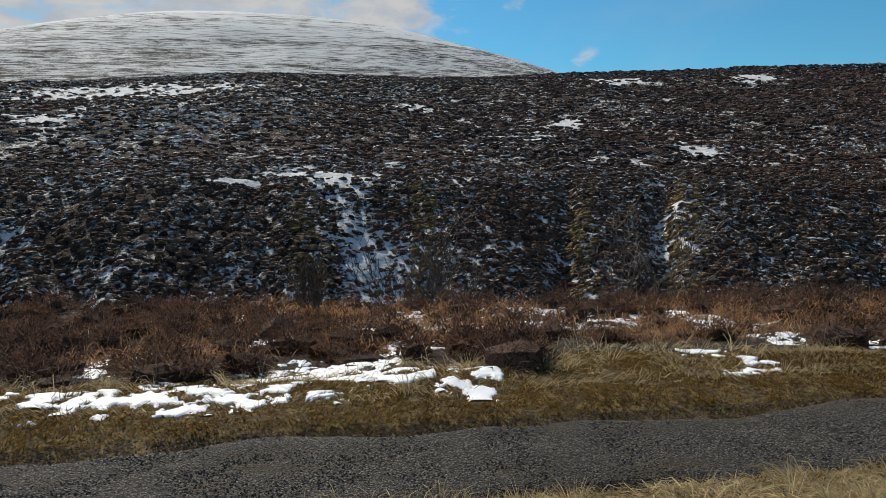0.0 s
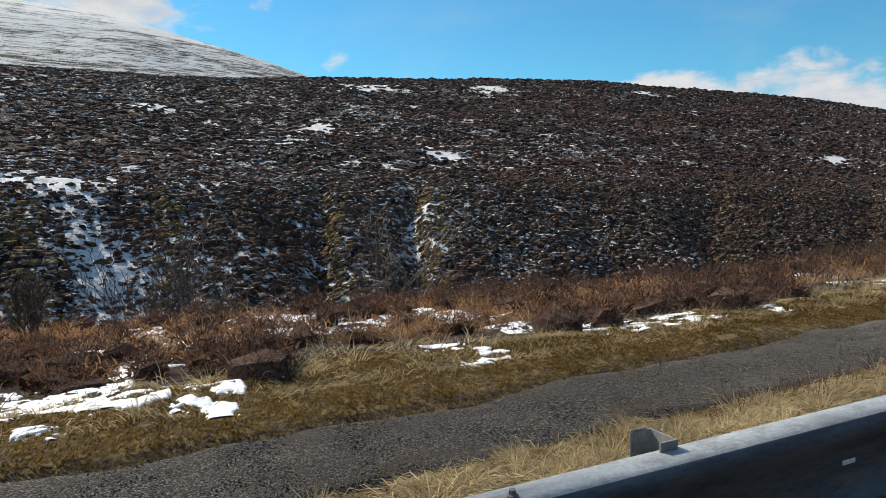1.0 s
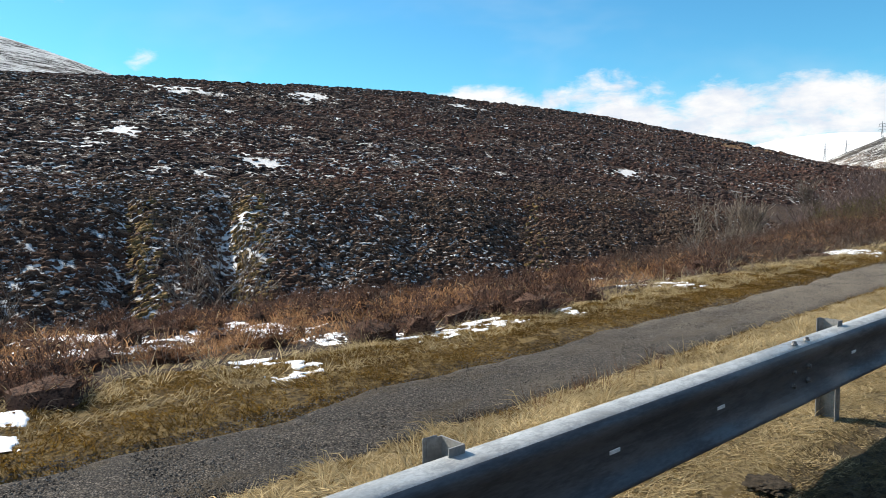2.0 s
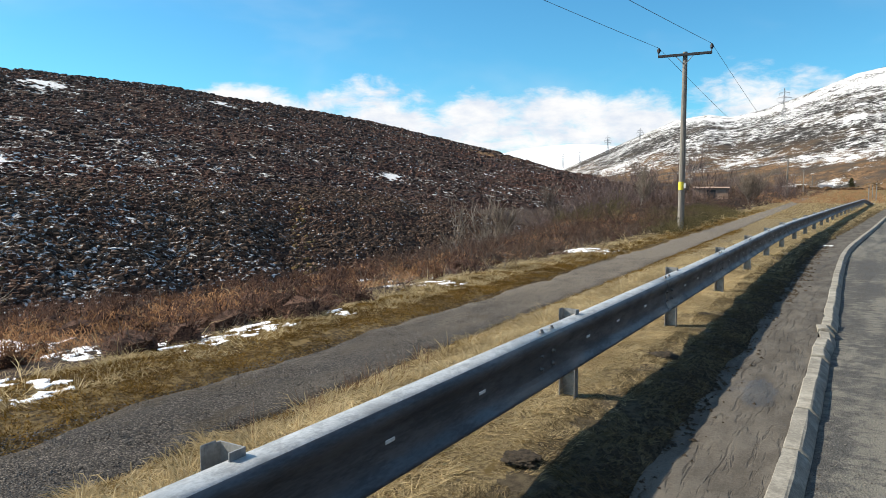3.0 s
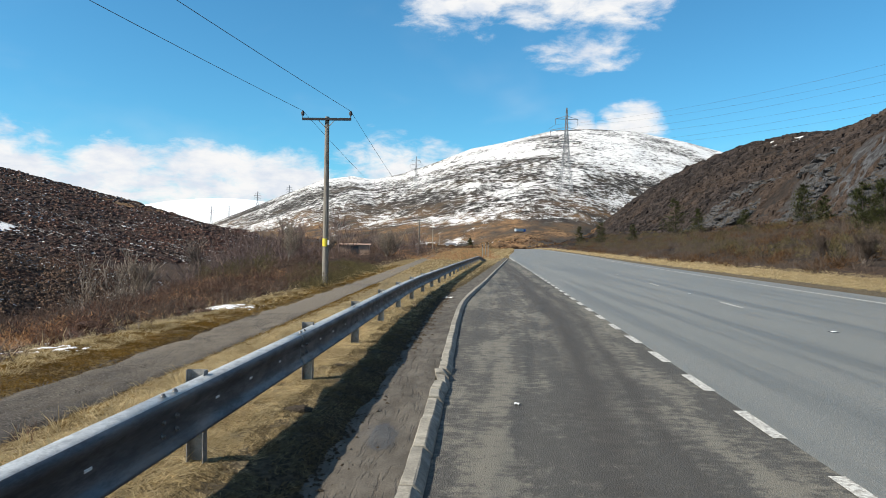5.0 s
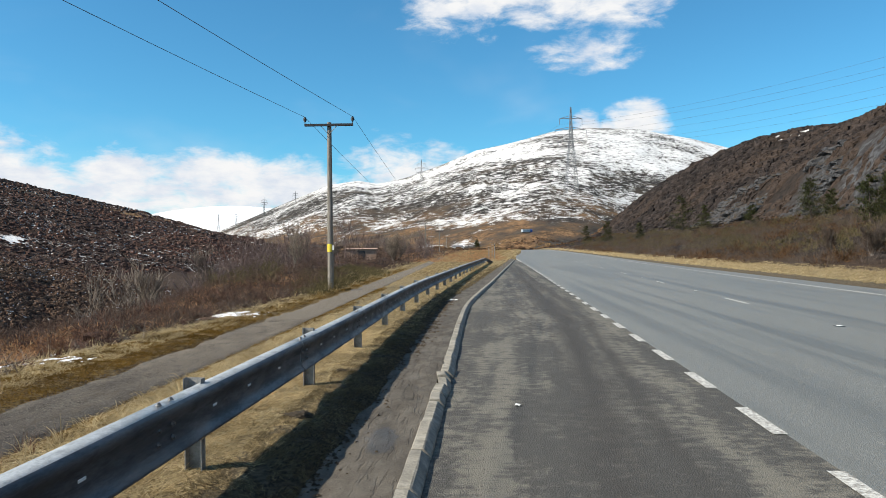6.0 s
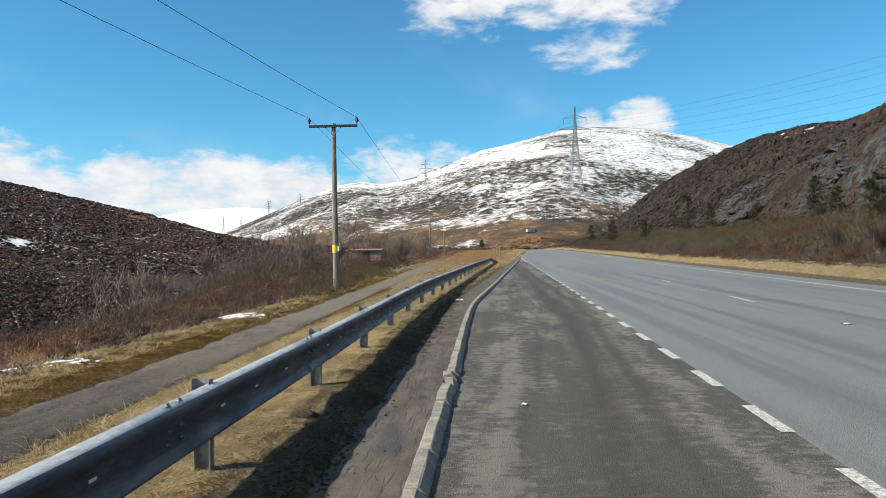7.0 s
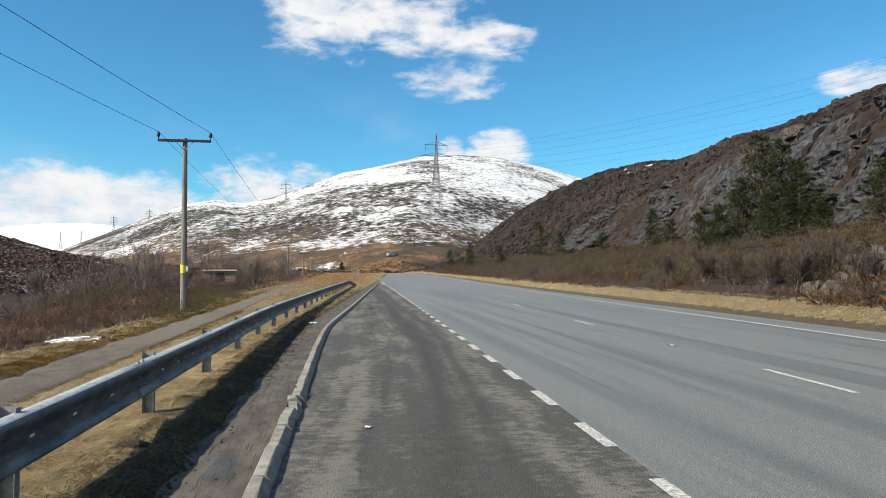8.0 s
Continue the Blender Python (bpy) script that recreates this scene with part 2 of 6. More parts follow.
def layby_asphalt():
    """Old dark asphalt with two oily wheel tracks and short pale scuffs across."""
    m, n = material("layby_asphalt")
    p = n.where()
    xyz = n.add("ShaderNodeSeparateXYZ", Vector=p)
    g = n.noise(p, 95.0, 4.0, 0.75)
    stone = n.add("ShaderNodeTexVoronoi", Vector=p, Scale=75.0)
    c = n.mix(n.step(g, 0.34, 0.66), (0.020, 0.019, 0.017), (0.100, 0.094, 0.082))
    c = n.mix(n.math("MULTIPLY", n.step(stone.outputs["Color"], 0.72, 0.95), 0.45), c, (0.17, 0.16, 0.14))
    # distance from the line that wheels take out of the lay-by
    off = n.math("SUBTRACT", xyz.outputs[0], n.math("MULTIPLY", n.math("MINIMUM", xyz.outputs[1], 17.0), 0.06))
    off = n.math("ADD", off, n.math("MULTIPLY", n.math("SUBTRACT", n.noise(n.where((0, 0.25, 0)), 1.0, 2.0), 0.5), 0.35))
    lanes = n.noise(n.add("ShaderNodeCombineXYZ", X=off, Y=n.math("MULTIPLY", xyz.outputs[1], 0.03)), 2.1, 3.0, 0.55)
    scuff = n.noise(n.where((1.0, 1.35, 1), 0.2), 5.0, 8.0, 0.80, 0.2)
    broad = n.noise(n.where((1, 0.35, 1)), 0.9, 4.0, 0.6)
    pale = n.step(n.math("ADD", n.math("ADD", n.math("MULTIPLY", scuff, 0.60), n.math("MULTIPLY", lanes, 0.40)), n.math("MULTIPLY", n.math("SUBTRACT", broad, 0.5), 0.45)), 0.468, 0.575)
    pale = n.math("MULTIPLY", pale, n.step(g, 0.25, 0.55, 0.45, 1.0))
    for middle, wide, much in ((0.66, 0.30, 0.9), (1.15, 0.14, 0.7)):
        t = n.math("DIVIDE", n.math("SUBTRACT", off, middle), wide)
        track = n.math("MULTIPLY", n.math("POWER", 2.718, n.math("MULTIPLY", n.math("MULTIPLY", t, t), -1.0)), much)
        track = n.math("MULTIPLY", track, n.step(broad, 0.30, 0.52, 0.35, 1.0))
        pale = n.math("MULTIPLY", pale, n.math("SUBTRACT", 1.0, track))
        c = n.mix(n.math("MULTIPLY", track, 0.62), c, (0.030, 0.025, 0.021))
    c = n.mix(n.math("MULTIPLY", pale, 0.52), c, (0.245, 0.225, 0.178))
    crack = n.noise(n.where((1, 0.6, 1)), 1.7, 6.0, 0.62, 0.4)
    line = n.step(n.math("ABSOLUTE", n.math("SUBTRACT", crack, 0.5)), 0.0, 0.006, 0.55, 0.0)
    c = n.mix(n.math("MULTIPLY", line, n.step(xyz.outputs[0], 0.1, -0.4)), c, (0.008, 0.007, 0.006))
    n.surface(c, 0.86, n.math("ADD", g, n.math("MULTIPLY", stone.outputs["Distance"], 1.2)), 0.005, spec=0.4)
    return m


M_LAYBY = layby_asphalt()


def chippings(name, low, high, size, moss, depth):
    """Stone chips, each of its own tone, with dark gaps and mossy stretches."""
    m, n = material(name)
    p = n.where()
    v = n.add("ShaderNodeTexVoronoi", Vector=p, Scale=1 / size, Randomness=1.0)
    tone = n.add("ShaderNodeSeparateColor", Color=v.outputs["Color"])
    c = n.mix(n.math("POWER", tone.outputs[0], 1.6), low, high)
    c = n.mix(n.math("MULTIPLY", n.step(v.outputs["Distance"], 0.38, 0.75), 0.85), c, (0.006, 0.005, 0.004))
    c = n.mix(n.step(n.noise(p, 90.0, 4.0, 0.75), 0.40, 0.60, 0.7, 0.0), c, (0.012, 0.010, 0.008))
    big = n.noise(n.where((1, 0.3, 1)), 1.3, 5.0, 0.65)
    c = n.mix(n.math("MULTIPLY", n.step(big, 0.40, 0.62), 0.45), c, tuple(q * 0.6 for q in low))
    c = n.mix(n.math("MULTIPLY", n.step(n.noise(n.where((1, 0.4, 1)), 2.6, 5.0, 0.7), 0.52, 0.64), moss[1]), c, moss[0])
    along = n.add("ShaderNodeSeparateXYZ", Vector=p).outputs[1]
    # paler and browner farther along the path
    far_beige = n.math("MULTIPLY", n.step(n.math("ADD", along, n.math("MULTIPLY", n.math("SUBTRACT", big, 0.5), 22.0)), 2.0, 14.0), 0.72)
    c = n.mix(far_beige, c, n.mix(n.step(n.noise(p, 45.0, 4.0, 0.7), 0.35, 0.65), (0.12, 0.098, 0.072), (0.31, 0.262, 0.20)))
    n.surface(c, 0.9, n.math("SUBTRACT", n.math("MULTIPLY", tone.outputs[1], 0.6), v.outputs["Distance"]), depth, spec=0.3)
    return m


M_PATH = chippings("path_chippings", (0.022, 0.018, 0.015), (0.265, 0.222, 0.182), 0.0125, ((0.045, 0.031, 0.014), 0.6), 0.010)


def trodden_mud():
    """Damp brown mud with boot marks, tyre lines along it and one wet hollow."""
    m, n = material("mud")
    p = n.where()
    a, b = n.noise(n.where((1, 0.35, 1)), 5.0, 5.0, 0.65), n.noise(p, 60.0, 4.0, 0.7)
    rut = n.noise(n.where((1, 0.10, 1)), 24.0, 4.0, 0.65, 0.4)
    dent = n.noise(n.where((1, 0.7, 1)), 16.0, 4.0, 0.65, 0.1)
    c = n.mix(n.step(n.math("ADD", n.math("MULTIPLY", a, 0.6), n.math("MULTIPLY", b, 0.4)), 0.36, 0.64), (0.058, 0.049, 0.038), (0.122, 0.105, 0.082))
    c = n.mix(n.math("MULTIPLY", n.step(rut, 0.55, 0.66), 0.32), c, (0.035, 0.028, 0.021))
    c = n.mix(n.math("MULTIPLY", n.step(dent, 0.66, 0.74), 0.4), c, (0.022, 0.017, 0.013))
    d = n.add("ShaderNodeVectorMath", **{"0": n.where((1, 0.42, 0)), "1": (-0.97, 2.50, 0.0)})
    d.operation = "DISTANCE"
    wet = n.step(n.math("ADD", d.outputs["Value"], n.math("MULTIPLY", n.math("SUBTRACT", a, 0.5), 0.5)), 0.20, 0.08)
    c = n.mix(n.math("MULTIPLY", wet, 0.12), c, (0.030, 0.025, 0.021))
    n.surface(c, n.math("SUBTRACT", n.step(a, 0.35, 0.65, 0.88, 0.75), n.math("MULTIPLY", wet, 0.42)), n.math("SUBTRACT", n.math("ADD", a, n.math("MULTIPLY", b, 0.4)), n.math("ADD", n.step(dent, 0.62, 0.74, 0.0, 0.5), n.step(rut, 0.53, 0.66, 0.0, 0.5))), 0.012, spec=0.3)
    return m


M_MUD = trodden_mud()
M_SOIL = speckle("turf_soil", (0.060, 0.045, 0.028), (0.16, 0.125, 0.075), 14.0, depth=0.04)
M_VERGE = speckle("verge_turf", (0.13, 0.092, 0.042), (0.44, 0.335, 0.17), 34.0, depth=0.05, extra=((0.19, 0.130, 0.045), 0.54))
M_MOSSY = speckle("mossy_turf", (0.065, 0.041, 0.014), (0.26, 0.172, 0.060), 26.0, depth=0.08, extra=((0.31, 0.215, 0.085), 0.50))
M_LITTER = speckle("heather_litter", (0.020, 0.013, 0.009), (0.085, 0.050, 0.030), 9.0, depth=0.06, extra=((0.12, 0.07, 0.032), 0.56))
M_PAINT = speckle("road_paint", (0.22, 0.205, 0.18), (0.62, 0.61, 0.56), 26.0, rough=0.6, depth=0.002)
M_MOOR = snowy("moor_heather", (0.012, 0.009, 0.007), (0.110, 0.070, 0.052), 1.3, 0.2, (0.62, 0.9, 0.9), 0.9, ((0.070, 0.036, 0.025), 0.6))
M_MOUNT = snowy("mountain_slope", (0.016, 0.015, 0.015), (0.075, 0.066, 0.056), 0.17, 0.020, (0.55, 0.28, 1.3), 1.6, ((0.10, 0.075, 0.050), 0.45), rock=(0.20, 0.120, 0.062))
M_RIGHT = snowy("crag_slope", (0.009, 0.0075, 0.007), (0.040, 0.031, 0.025), 0.6, 0.06, (1, 1, 1.4), 0.5, ((0.034, 0.024, 0.017), 0.5), rock=(0.085, 0.087, 0.092))
M_DOME = snowy("dome_slope", (0.030, 0.027, 0.025), (0.10, 0.085, 0.07), 0.20, 0.03, (0.16, 0.16, 1.9), 0.8)
M_WHITE = speckle("far_snow", (0.86, 0.88, 0.91), (0.90, 0.91, 0.93), 0.01, rough=0.7, depth=0.5)

# ---- ground ----


def kerb_x(y):
    q = np.maximum(y - 20.0, 0.0)
    return -0.62 - 0.17 * np.exp(-(((y - 19) / 9.0) ** 2)) + 0.05 * q * q / (q + 6.0)


def road_z(y):
    y = np.maximum(y, 0.0)
    return np.where(y < 235, 0.00003 * y * y, 1.657)


def dash_x(y):
    return 2.40 + 0.0225 * y - 0.0001 * np.maximum(y + 8, 0.0) ** 2


def lane_x(y):
    return 6.48 + 0.044 * y - 0.00013 * np.maximum(y - 30, 0.0) ** 2


def edge_x(y):
    return 11.92 + 0.044 * y - 0.0004 * np.clip(y - 120, 0.0, 140.0) ** 2


def path_x(y):
    return -4.30 - 0.036 * y


def gully_edge(y):
    return np.interp(y, (-200, -30, -8, 0, 6, 12, 20, 30, 45, 70, 140, 300), (-17, -16, -14, -12.6, -11.6, -10.6, -10.2, -11, -14, -19, -26, -30))


RIDGE_Y = (-400, -116, -32, 27, 90, 169, 210, 265, 310, 363, 429, 495, 533, 621, 734, 900)
RIDGE_Z = (30, 36, 41, 39.5, 42, 45, 46, 45, 44, 42.5, 38.5, 33.5, 27, 18, 9, 2)
MOUNT_X = (-1500, -1100, -889, -723, -508, -416, -348, -258, -154, -46, 58, 192, 293, 443, 577, 723, 1100, 1800, 3000)
MOUNT_Z = (0, 12, 54, 120, 206, 218, 207, 227, 264, 306, 326, 360, 368, 360, 335, 296, 230, 160, 120)
RAVINES = ((2.2, 3.4, 2.6), (21.5, 2.2, 2.2), (13.5, 1.8, 1.2), (-9, 3.0, 1.6), (-30, 4.0, 2.0), (38, 3.0, 1.8), (55, 4.0, 2.0))


def bank_shift(y):
    s = 1.6 * fbm(y, y * 0 + 3.0, 22.0, 2, 5)
    for y0, w, a in RAVINES:
        s = s + a * np.exp(-(((y - y0) / w) ** 2))
    return s


# lines up the bank that small ravines follow: slope and offset in plan, half width, depth
GULLETS = ((0.445, 0.0, 1.1, 0.9), (0.30, 0.0, 1.0, 0.7), (-0.22, -11.8, 1.7, 0.7), (-0.12, 0.0, 1.2, 0.6), (0.81, 0.0, 2.6, 0.4), (1.07, 0.0, 3.2, 0.6), (-0.38, 0.0, 1.6, 0.7), (1.55, 0.0, 3.4, 0.5))


def gullets(x, y):
    out = np.zeros(np.shape(x))
    on = (x < -36.0) & (x > -62.0) & (y > -60) & (y < 130)
    if not np.any(on):
        return out
    px, py = x[on], y[on]
    sway = 1.1 * fbm(px, py, 9.0, 2, 45)
    cut = 0.0
    for slope, off, wide, deep in GULLETS:
        q = (py + slope * px - off) / wide + sway
        cut = cut + deep * np.exp(-q * q)
    out[on] = cut * smooth((-36.0 - px) / 5.0) * smooth((px + 62.0) / 5.0)
    return out


# old drifts on the moor: middle x, y, width across the view of the road, length uphill
DRIFTS = (
    (-148, -41, 46, 40), (-157, -56, 14, 30), (-160, -27, 9, 26), (-192, 73, 18, 26), (-183, 108, 16, 30), (-137, 88, 3.5, 16), (-104, 32, 7, 16), (-89, 22, 9, 9),
    (-85, 39.7, 2.4, 7), (-76.7, 38.8, 4.0, 4.5), (-65.2, 4.0, 2.6, 2.4), (-58.2, 9.3, 3.6, 2.4), (-119, 10, 8, 14), (-187, 172, 14, 18), (-136, 139, 5, 34), (-85.6, 123, 4.2, 16),
    (-99, 133, 5.5, 5), (-54.4, 25.9, 2.0, 1.3), (-58.0, -8.5, 3.4, 1.6), (-93, -37, 8, 12),
)


def drifts(x, y):
    out = 0.0
    wave = 1.5 * fbm(x, y, 5.0, 4, 37, 0.75)
    for px, py, w, l in DRIFTS:
        d = math.hypot(px, py)
        ux, uy = px / d, py / d
        along, side = (x - px) * ux + (y - py) * uy, (x - px) * uy - (y - py) * ux
        out = np.maximum(out, np.clip(1.08 - (along / (l / 2)) ** 2 - (side / (w / 2)) ** 2 + wave, 0, 1))
    return out


def chute(x, y):
    """Where snow has drifted on the bank: two runnels and the lip above."""
    on = ((x < -37) & (x > -61)).astype(float)
    a = np.exp(-(((y + 1.0 - 0.22 * (x + 58)) / (1.5 + 0.03 * (x + 60))) ** 2)) * on
    b = 0.35 * np.exp(-(((y + 0.445 * x) / 0.8) ** 2)) * on
    lip = np.exp(-(((x + 60.8) / 2.2) ** 2) - np.abs((y + 2.4) / 5.4) ** 4)
    return np.maximum(np.maximum(a, b), lip)


def height(x, y, which=False):
    x, y = np.asarray(x, float), np.asarray(y, float)
    rz, kx = road_z(y), kerb_x(y)
    # the verge between the kerb, the rail and the path
    d = kx - x
    z = rz + np.interp(d, (-0.3, 0.0, 0.60, 0.66, 0.8, 1.6, 2.6, 3.1), (-0.08, 0.02, 0.02, 0.10, 0.14, 0.14, 0.15, 0.06))
    c = path_x(y) - x
    verge = np.interp(c, (-1.2, -0.8, -0.62, -0.45, 0.45, 0.62, 0.85, 1.6, 3.0, 6.0, 9.0), (0.08, 0.07, 0.03, -0.04, -0.04, 0.03, 0.05, 0.06, -0.12, -0.45, -0.7)) + rz
    z = np.where(c > -1.2, verge + (z - verge) * smooth((-0.75 - c) / 0.45), z)
    z = z + np.where((d > 0.9) & (np.abs(c) > 0.62), 0.05 * fbm(x, y, 0.9, 3, 2), 0.0)
    z = z + smooth((c - 1.0) / 2.0) * 0.16 * fbm(x, y, 2.6, 3, 3) + smooth((c - 1.5) / 4.0) * smooth((y - 16) / 25.0) * 0.9
    # the gully, its far bank and the moor
    e = gully_edge(y)
    floor = np.interp(y, (-300, 60, 140, 300, 700), (-8.0, -8.0, -5.0, -2.5, 3.0)) + rz
    cut = smooth((e - x) / 15.0)
    z = z + (floor - z) * cut
    sh = bank_shift(y) * smooth((160 - y) / 80)
    foot, top = -37.0 - sh, -57.0 - 0.35 * sh
    ztop = np.interp(y, (-400, -120, -60, -10, 20, 60, 85, 105, 140, 300, 700), (2.5, 2.2, 1.9, 1.9, 1.2, 0.4, -0.3, -2.5, -3.0, 0.0, 4.0))
    s = (foot - x) / (foot - top)
    bank = floor + (ztop - floor) * np.where(s > 0, 0.6 * np.clip(s, 0, 1) + 0.4 * smooth(np.clip(s, 0, 1) * 0.86) / 0.947, 0.0)
    m = np.clip((top - x) / (top + 262.0), 0, 1)
    zr = np.interp(y + 330 * (1 - m) * smooth((y - 60) / 150), RIDGE_Y, RIDGE_Z)
    moor = ztop + (zr - ztop) * (m * (1.16 - 0.16 * m)) + 2.3 * fbm(x, y, 55.0, 3, 7) * smooth(m * 5) * (1 - 0.75 * smooth((m - 0.6) / 0.4))
    moor = moor - 0.10 * np.maximum(-262.0 - x, 0)
    moor = np.maximum(moor, ztop - 12)
    left = np.where(x < top, moor, np.where(x < foot, bank, z))
    left = left - gullets(x, y)
    near = smooth((620 - np.hypot(x, y)) / 200)
    left = left + np.where(x < foot + 3, near * (0.28 * fbm(x, y, 1.7, 2, 9) + 0.35 * fbm(x, y, 7.0, 2, 10)), 0)
    # the crag side
    u = x - edge_x(y) - 1.7
    h = np.interp(y, (-300, 0, 125, 165, 190, 215, 250, 470, 865, 1900, 3000), (26, 33, 35.3, 37.0, 35.2, 37.2, 41.2, 52.5, 60, 66, 66))
    ct = np.interp(y, (-100, 20, 60, 90, 140, 200, 270, 400), (14, 18, 19, 18.5, 16, 12.5, 10.5, 10))
    right = rz + np.interp(u, (0, 0.5, 2.5, 6, 26), (0.0, 0.06, 0.45, 1.2, 5.4))
    right = np.where(u > 26, 5.4 + rz + (ct - 5.4 - rz) * smooth((u - 26) / 11.0), right)
    top_slope = ct + (h - ct) * np.sin(np.clip((u - 37) / 52.0, 0, 1) * np.pi / 2) - 0.04 * np.maximum(u - 89, 0)
    right = np.where(u > 37, top_slope, right)
    right = right + smooth((u - 3) / 8) * (0.5 * fbm(x, y, 5.0, 3, 12) + 1.6 * smooth((u - 24) / 6) * fbm(x, y, 16.0, 3, 13)) * (1 - 0.8 * smooth((u - 70) / 20))
    right = rz + (right - rz) * (0.12 + 0.88 * smooth((800 - y) / 550))
    z = np.where(u > 0, right, np.where(d < -0.3, rz - 0.08, left))
    # the far mountains
    far = smooth((np.hypot(x, y) - 420) / 300)
    ridge = np.interp(x * 2200.0 / np.clip(y, 600.0, 2200.0), MOUNT_X, MOUNT_Z)
    start = np.interp(x * 2200.0 / np.clip(y, 600.0, 2200.0), (-1500, -800, -300, 0, 150, 300, 450, 600, 900), (1000, 900, 700, 600, 560, 600, 720, 800, 800))
    k = np.clip((y - start) / (2200.0 - start), 0, 1)
    behind = np.clip((y - 2200) / 1500.0, 0, 1)
    mount = ridge * (0.8 * k + 0.2 * smooth(k)) * (1 - 0.5 * behind) + smooth(k * 3) * np.minimum(1.0, ridge / 260.0) * (1 - 0.85 * smooth((k - 0.7) / 0.3)) * (11 * fbm(x, y, 300.0, 4, 20) + 5 * fbm(x, y, 70.0, 3, 21) - 3)
    mount = mount + rz * (1 - k) + 3 * k
    z = np.where(k > 0, np.maximum(z, mount), z)
    lat = x * math.cos(radians(-97)) - y * math.sin(radians(-97))
    rad = x * math.sin(radians(-97)) + y * math.cos(radians(-97))
    dome = (150 + 232 * np.exp(-np.abs(lat / 760) ** 2.4)) * smooth((rad - 500) / 1250.0) + 10 * far * fbm(x, y, 260.0, 3, 23) * smooth((1700 - rad) / 500)
    z = np.where((x < -400) & (rad > 480), np.maximum(z, dome), z)
    white = 268 * np.exp(-(((x + 1500) / 1000.0) ** 2) - (((y - 4000) / 600.0) ** 2))
    z = np.maximum(z, np.where(y > 3000, white, -99))
    return (z, (k > 0) & (z < mount + 0.01) | (x < -400) & (rad > 480) & (z < dome + 0.01)) if which else z


radii = np.concatenate([
    np.geomspace(1.2, 15, 100, endpoint=False), np.geomspace(15, 36, 34, endpoint=False), np.arange(36, 66, 0.3),
    np.geomspace(66, 330, 80, endpoint=False), np.geomspace(330, 4850, 115)])
angles = np.radians(np.concatenate([np.arange(-122, 48, 0.38), np.arange(48, 238, 2.5)]))
rr, aa = np.meshgrid(radii, angles, indexing="ij")
gx, gy = (rr * np.sin(aa) - 0.1).ravel(), (rr * np.cos(aa)).ravel()
gz, high_land = height(gx, gy, True)
gd = np.hypot(gx, gy)
mid = len(gx)
gx, gy, gz = np.append(gx, -0.1), np.append(gy, 0.0), np.append(gz, -0.08)
high_land = np.append(high_land, False)
gd = np.append(gd, 0.0)
cols = len(angles)
quads = sheet_faces(len(radii), cols, True)
cx, cy, cz, cd = gx[quads].mean(1), gy[quads].mean(1), gz[quads].mean(1), gd[quads].mean(1)
u = cx - edge_x(cy) - 1.7
slot = np.where((cx < -9) & (cd > 9), 1, 0)
slot = np.where(cx < gully_edge(cy) + 1.0, 1, slot)
slot = np.where((cx > -9) & (cd < 90), 0, slot)
slot = np.where((slot == 0) & (cx < path_x(cy) - 2.1) & (cd < 105), 6, slot)
slot = np.where((slot == 0) & ((cx < path_x(cy) + 0.62) & (cd < 105) | (cy > 42) & (u < -0.3)), 8, slot)
slot = np.where((u > 2.7), np.where(u < 4.8, 6, 2), np.where((u > -0.3) & (u < 0.8), 7, slot))
slot = np.where(high_land[quads].mean(1) > 0.5, 3, slot)
slot = np.where((cx < path_x(np.minimum(cy, 120)) - 3.0) & (cd > 90) & (cx > -60), 6, slot)
slot = np.where((cd > 330) & (cy > 200) & (cx > -200) & (slot != 2), 3, slot)
slot = np.where((slot == 3) & (cx < -420) & (cy < 500), 5, slot)
slot = np.where(cy > 3050, 4, slot)
slot = np.where((kerb_x(cy) - cx > 0.5) & (kerb_x(cy) - cx < 1.22) & (cd < 90), 7, slot)
ground_mesh = mesh_from("ground", np.stack([gx, gy, gz], 1), quads, (M_VERGE, M_MOOR, M_RIGHT, M_MOUNT, M_WHITE, M_DOME, M_LITTER, M_SOIL, M_MOSSY), slot, True)
# how much snow lies where, and where rock is bare
share = 0.44 + 0.05 * (gx > -62) * smooth((18 - gy) / 14) + 0.07 * fbm(gx, gy, 60.0, 3, 31) + np.where(gx > -62, 0.10, 0.16) * fbm(gx * 0.6, gy, 7.0, 4, 32, 0.65)
share = share - 0.08 * smooth((gy - 15) / 120) - 0.10 * smooth((gy - 150) / 150)
share = share + chute(gx, gy) * np.where(gx < -57.5, 0.42, 0.20) + 0.36 * drifts(gx, gy)
hi = smooth((gz - 10 - 9 * fbm(gx, gy, 90.0, 2, 36)) / 26)
share = np.where(high_land & (gy > 0), 0.05 + 0.42 * hi + 0.11 * smooth((gz - 90) / 140) + 0.17 * fbm(gx, gy, 260.0, 4, 33), share)
share = np.where(high_land & (gx < -420) & (gy < 500), 0.55 + 0.08 * fbm(gx, gy, 300.0, 3, 34) + 0.08 * smooth((gz - 200) / 140), share)
share = np.where((gx > -37.5) & (gd < 400), -0.4, share)
ur = gx - edge_x(gy) - 1.7
share = np.where((ur > 3) & ~high_land, -0.3 + 0.84 * smooth((ur - 54) / 26) * smooth((gy - 30) / 100), share)
rock = smooth((150 - gy) / 50) * smooth((ur - 24) / 3) * smooth((46 - ur) / 8) * smooth(0.55 + 1.5 * fbm(gx, gy, 14.0, 3, 35))
foot = smooth((75 - gz + 40 * fbm(gx, gy, 200.0, 3, 38)) / 45)
foot = foot * smooth(0.52 + 1.5 * fbm(gx, gy, 38.0, 4, 39))
